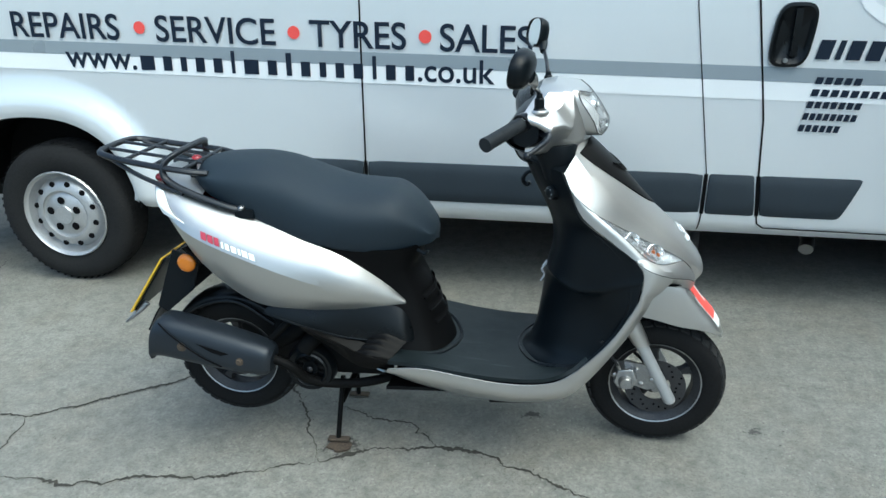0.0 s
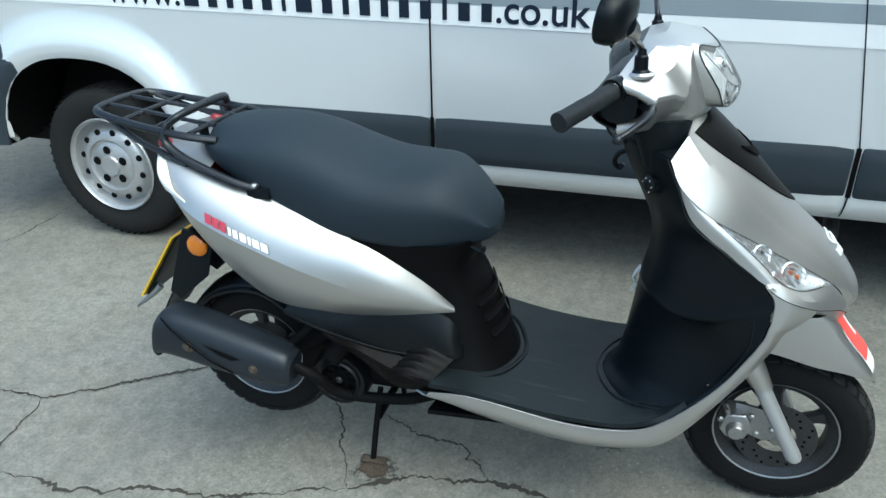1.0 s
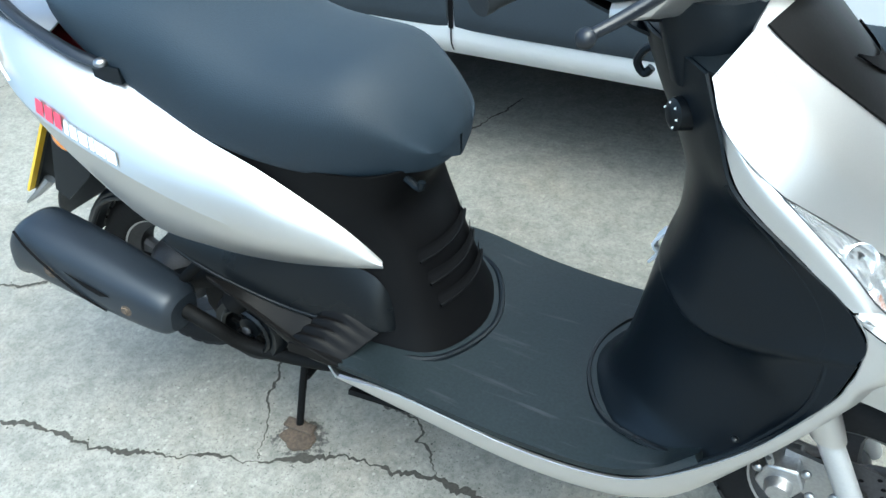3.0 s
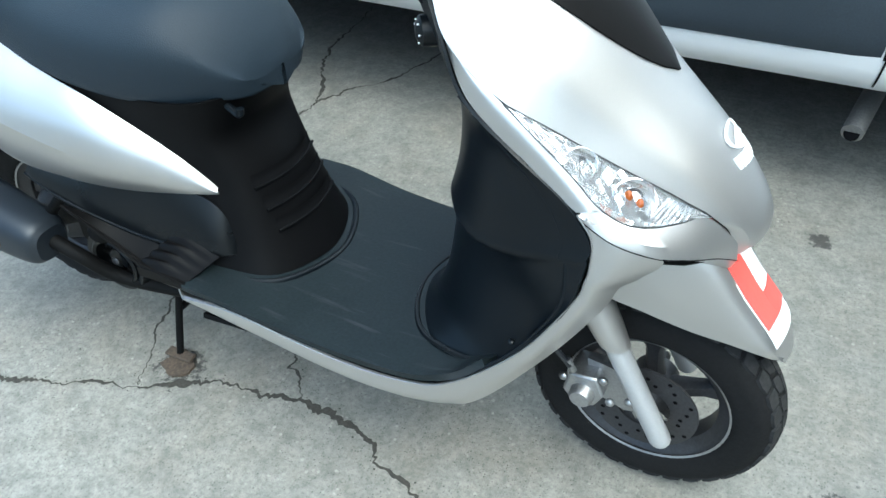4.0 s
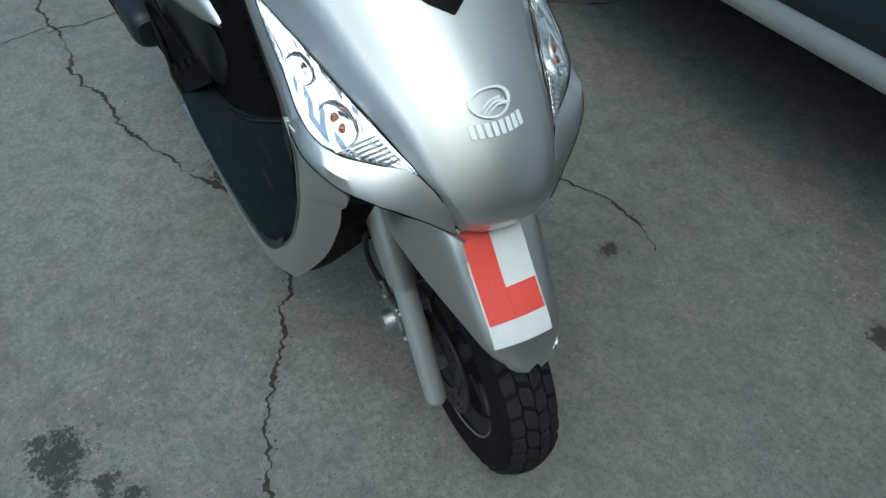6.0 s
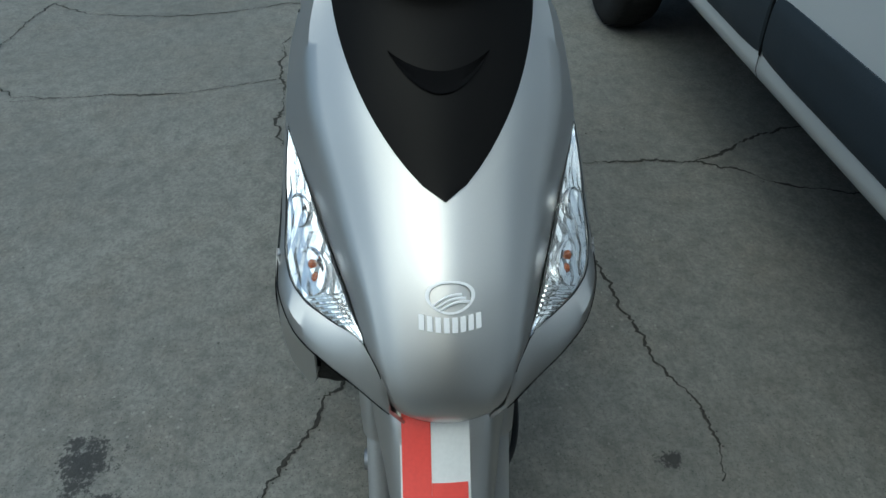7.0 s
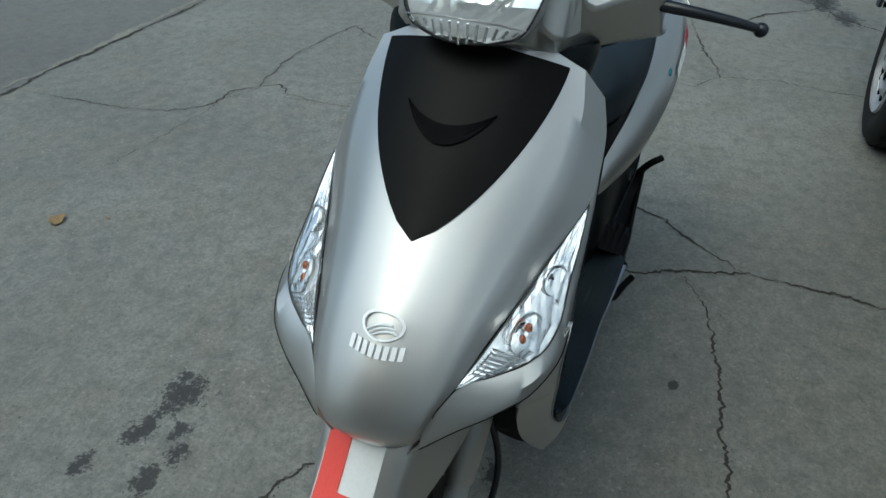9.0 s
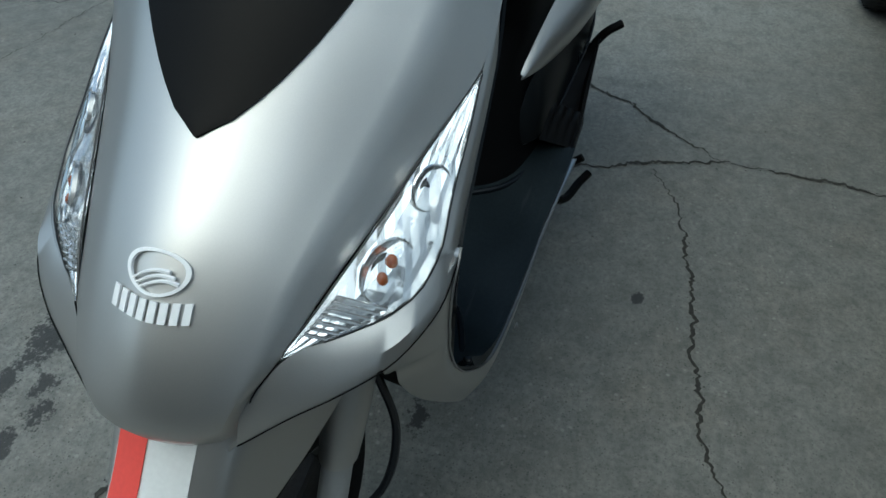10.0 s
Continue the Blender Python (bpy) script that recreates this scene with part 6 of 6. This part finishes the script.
for y, z in ((-0.09, 1.092), (0.09, 1.092)):
    part("reflector_step", steered(tube([lamp_face(0.5 * y, 1.022, 0.005), lamp_face(0.7 * y, 1.050, 0.006), lamp_face(y, z, 0.004)], 0.0009, 6, 3)), alloy, head)
part("bulb_shield", steered(spun([(0, 0.008), (0.013, 0.006), (0.017, 0.0), (0.019, -0.02)], (1.008, 0, 1.052), 'x', 24)), chrome, head)
part("bulb", steered(ball((1.016, 0, 1.052), 0.006, (1.3, 1, 1))), steel, head)
for k in range(13):
    y = -0.072 + 0.012 * k
    z0 = 0.972 + 0.25 * abs(y) * 0.9
    part("flute", steered(tube([lamp_face(y * 0.9, z0 + 0.004, 0.004), lamp_face(y, 1.004 - 1.4 * y * y, 0.005)], 0.0022, 6, 2)), chrome, head)
part("lens", steered(skin(face_grid(0.004, 1.0, 0.012), closed=True)), lens_clear, head, "clear headlamp lens").visible_shadow = False

for s in (-1, 1):
    g0, g1 = Vector((0.832, s * 0.205, 1.046)), Vector((0.758, -0.333, 1.022)) if s < 0 else Vector((0.772, 0.309, 1.030))
    d = (g1 - g0).normalized()
    bm = tube([g0 - d * 0.02, g0.lerp(g1, 0.5), g1], 0.0175, 18, 4)
    grip = part("handle_grip", steered(bm), grip_rubber, scooter, "black rubber handle grip")
    for f in (0.30, 0.62):
        c = g0.lerp(g1, f)
        part("grip_ring", steered(tube([c, c + d * 0.003], 0.0180, 18, 1)), grip_rubber, grip)
    part("bar_end", steered(tube([g1 - d * 0.004, g1 + d * 0.004, g1 + d * 0.007], 0.0186, 18, 2)), grip_rubber, grip)
    part("grip_collar", steered(tube([g0 - d * 0.03, g0 + d * 0.008], 0.024, 18, 2)), plastic_fine, grip)
    lever = part("brake_lever", steered(tube([(0.880, s * 0.195, 1.016), (0.900, s * 0.222, 1.020), (0.897, s * 0.265, 1.016), (0.876, s * 0.308, 1.006), (0.858, s * 0.332, 0.998)], (0.0085, 0.0055), 10, 5)), black_iron, scooter, "black brake lever")
    part("lever_ball", steered(ball((0.855, s * 0.336, 0.996), 0.0095)), black_iron, lever)
    part("switch_box", steered(skin(sheet([[(0.84 + a, s * y, 1.02 + c2) for a, c2 in ((-0.03, -0.02), (0.0, -0.035), (0.03, -0.02), (0.03, 0.02), (0.0, 0.032), (-0.03, 0.02))] for y in (0.15, 0.17, 0.20, 0.212)], 2, 2, True), closed=True, caps=True)), plastic, scooter)
    mir = new("mirror")
    mir.parent = scooter
    mir["label"] = "black rear-view mirror on a thin arm"
    part("boot", steered(skin([[(0.872 + r * math.cos(q), s * 0.180 + r * math.sin(q), z) for q in (2 * math.pi * i / 16 for i in range(16))] for r, z in ((0.019, 1.068), (0.017, 1.076), (0.013, 1.08), (0.0125, 1.103), (0.009, 1.106), (0.0075, 1.116))], closed=True, caps=True)), plastic, mir)
    part("boot_ring", steered(spun([(0.016, 0), (0.024, 0.0), (0.026, 0.006), (0.02, 0.010), (0.016, 0.008)], (0.872, s * 0.180, 1.066), 'z', 20)), silver, mir)
    c, turn = (Vector((0.848, -0.358, 1.200)), -12) if s < 0 else (Vector((0.831, 0.350, 1.209)), 26)
    part("stem", steered(tube([(0.872, s * 0.182, 1.108), (0.869, s * 0.186, 1.122), (0.862, s * 0.235, 1.142), (c.x + 0.016, s * 0.30, c.z - 0.034), (c.x + 0.012, c.y - s * 0.02, c.z - 0.02)], 0.006, 10, 4)), black_iron, mir)
    part("arm_sleeve", steered(tube([(c.x + 0.018, s * 0.272, c.z - 0.047), (c.x + 0.015, s * 0.305, c.z - 0.030), (c.x + 0.006, c.y - s * 0.005, c.z - 0.012)], (0.0085, 0.021), 14, 5)), plastic, mir, "tapered rubber sleeve")
    place = Matrix.Translation(c) @ Matrix.Rotation(radians(turn), 4, 'Z') @ Matrix.Rotation(radians(-4 * s), 4, 'X') @ Matrix.Rotation(radians(11), 4, 'Y')

    def mirror_ring(k, depth, drop=0.0):
        ring = []
        for i in range(36):
            q = 2 * math.pi * i / 36
            a, b2 = math.cos(q), math.sin(q)
            w = 0.058 * math.copysign(abs(a) ** 0.75, a)
            h = 0.044 * math.copysign(abs(b2) ** 0.8, b2)
            ring.append(place @ Vector((depth - 0.018, k * w, k * h * (1 - 0.12 * s * a))))
        return ring

    shell = part("mirror_shell", steered(skin([mirror_ring(k, dd) for k, dd in ((0.93, 0.002), (0.97, -0.003), (1.01, 0.0), (1.0, 0.014), (0.88, 0.028), (0.6, 0.037), (0.25, 0.040), (0.01, 0.041))], closed=True)), plastic, mir, "rounded black mirror housing")
    part("mirror_glass", steered(skin([mirror_ring(k, 0.0015) for k in (0.94, 0.5, 0.01)], closed=True)), mirror_glass, shell, "mirror glass")

# ---------------------------------------------------------------- cracks, stains and litter on the yard
def lay(name, bm, material, label, category, kind="stuff"):
    return tagged(part(name, bm, material, smooth=False), label, category, kind=kind)


CRACKS = [
    ([(-1.6, -0.02), (-1.0, -0.058), (-0.90, -0.063), (-0.62, 0.10), (-0.436, 0.211), (-0.38, 0.33), (-0.22, 0.46), (-0.13, 0.60)], 0.008),
    ([(-0.90, -0.063), (-0.88, -0.21), (-0.90, -0.40)], 0.006),
    ([(-1.79, -0.20), (-1.42, -0.32), (-1.26, -0.40), (-0.90, -0.40), (-0.70, -0.38), (-0.53, -0.40), (-0.32, -0.33), (-0.12, -0.32), (0.02, -0.29), (0.194, -0.226)], 0.009),
    ([(-0.85, -1.40), (-0.86, -0.99), (-0.86, -0.71), (-0.90, -0.40)], 0.007),
    ([(0.194, -0.226), (0.110, -0.021), (0.016, 0.161), (-0.02, 0.29), (-0.06, 0.38), (-0.13, 0.60)], 0.007),
    ([(0.194, -0.226), (0.34, -0.17), (0.547, -0.129), (0.63, -0.13), (0.71, -0.16), (0.78, -0.21), (0.85, -0.24), (0.96, -0.29), (1.07, -0.35), (1.35, -0.46), (1.7, -0.75)], 0.012),
    ([(0.547, -0.129), (0.48, -0.03), (0.30, 0.02), (0.16, 0.10)], 0.005),
    ([(-0.13, 0.60), (-0.11, 0.77), (-0.09, 1.00), (0.0, 1.13), (0.08, 1.20), (0.2, 1.5)], 0.008),
    ([(-0.09, 1.00), (-0.17, 1.18), (-0.25, 1.38), (-0.3, 1.8)], 0.009),
    ([(-0.05, 0.41), (0.06, 0.45), (0.18, 0.50), (0.42, 0.52), (0.65, 0.54), (0.78, 0.555), (0.90, 0.60), (1.0, 0.60), (1.09, 0.585)], 0.006),
    ([(-0.03, -1.66), (-0.43, -1.64), (-0.77, -1.63), (-0.92, -1.56)], 0.003),
    ([(-0.92, -1.56), (-0.98, -1.49), (-0.88, -1.40), (-0.85, -1.21)], 0.006),
    ([(-0.92, -1.56), (-1.25, -1.62), (-1.62, -1.62), (-1.97, -1.55), (-1.80, -1.35), (-1.70, -0.94), (-1.71, -0.65), (-1.79, -0.39), (-1.79, -0.20)], 0.006),
    ([(-0.92, -1.56), (-0.82, -1.65), (-0.65, -1.65), (-0.51, -1.77), (-0.48, -2.02), (-0.5, -2.5)], 0.005),
    ([(-2.96, 0.27), (-2.30, 0.39), (-1.91, 0.47), (-1.95, 0.75), (-1.90, 1.00), (-1.91, 1.30)], 0.006),
    ([(-1.91, 0.47), (-1.73, 0.34), (-1.79, -0.20)], 0.005),
    ([(-4.85, 0.18), (-4.66, 0.46), (-4.47, 0.71), (-3.99, 1.0), (-3.62, 1.1)], 0.012),
    ([(-3.77, 0.45), (-3.71, 0.63), (-3.73, 0.9), (-3.62, 1.05)], 0.014),
    ([(-2.94, 0.53), (-3.26, 0.75), (-3.43, 0.98), (-3.59, 1.09), (-3.38, 1.13), (-3.25, 1.25), (-3.12, 1.38)], 0.014),
    ([(-5.03, 1.51), (-4.31, 1.49), (-4.01, 1.51)], 0.016),
    ([(-4.95, 1.14), (-4.57, 1.16), (-4.13, 1.15), (-3.64, 1.12)], 0.016),
]
for i, (pts, w) in enumerate(CRACKS):
    lay("crack", crack(pts, w * 1.3, i), crack_fill, "dark ragged crack in the concrete yard", "crack")
# slab joint along the yard's edge
lay("slab_joint", crack([(x, edge_y(x)) for x in (-9, -4.8, -3.2, -2.4, -1.2, 0.5, 3)], 0.022, 50), crack_fill, "dark joint along the slab edge", "joint")
lay("slab_edge", crack([(x, edge_y(x) - 0.045) for x in (-9, -4.8, -3.2, -2.4, -1.2, 0.5, 3)], 0.045, 51), pale_edge, "pale worn concrete edge beside the joint", "slab edge")
rng = random.Random(7)
pebbles = bmesh.new()
for i in range(900):
    x, y = rng.uniform(-2.2, 2.0), rng.uniform(-2.4, 0.9)
    r = rng.uniform(0.001, 0.0035)
    bmesh.ops.create_icosphere(pebbles, subdivisions=1, radius=r, matrix=Matrix.Translation((x, y, r * 0.4)) @ Matrix.Diagonal((rng.uniform(0.7, 1.5), rng.uniform(0.7, 1.4), 0.6, 1)))
lay("grit", pebbles, slab_far, "loose dark grit scattered on the concrete", "grit")


def dry_leaf(x, y, size, turn):
    rows = []
    for i in range(7):
        f = i / 6
        w = 0.45 * math.sin(math.pi * (0.08 + 0.88 * f)) * (1 + 0.25 * math.sin(9 * f))
        rows.append([(size * (f - 0.5), size * w * a, size * (0.10 * abs(a) + 0.05 * math.sin(4 * f + a)) + 0.004) for a in (-1, -0.5, 0, 0.5, 1)])
    bm = skin(rows, thick=0.0006, ref=(0, 0, -5))
    bm.transform(pose(x, y, 0, 0, 0, turn))
    return tagged(part("leaf", bm, leaf_dry), "curled dry brown leaf lying on the concrete", "leaf")


dry_leaf(0.36, -1.54, 0.06, 30)
dry_leaf(-2.81, 1.37, 0.08, 80)
dry_leaf(0.29, -1.40, 0.015, 10)
pad = blot(0.240, -0.145, 0.040, 0.033, 300, 0.0, 28, 0.22)
ext = bmesh.ops.extrude_face_region(pad, geom=pad.faces[:])
for v in ext["geom"]:
    if isinstance(v, bmesh.types.BMVert):
        v.co.z += 0.006
tagged(part("stand_pad", pad, rust), "rusty flattened metal pad under the scooter stand", "metal pad")
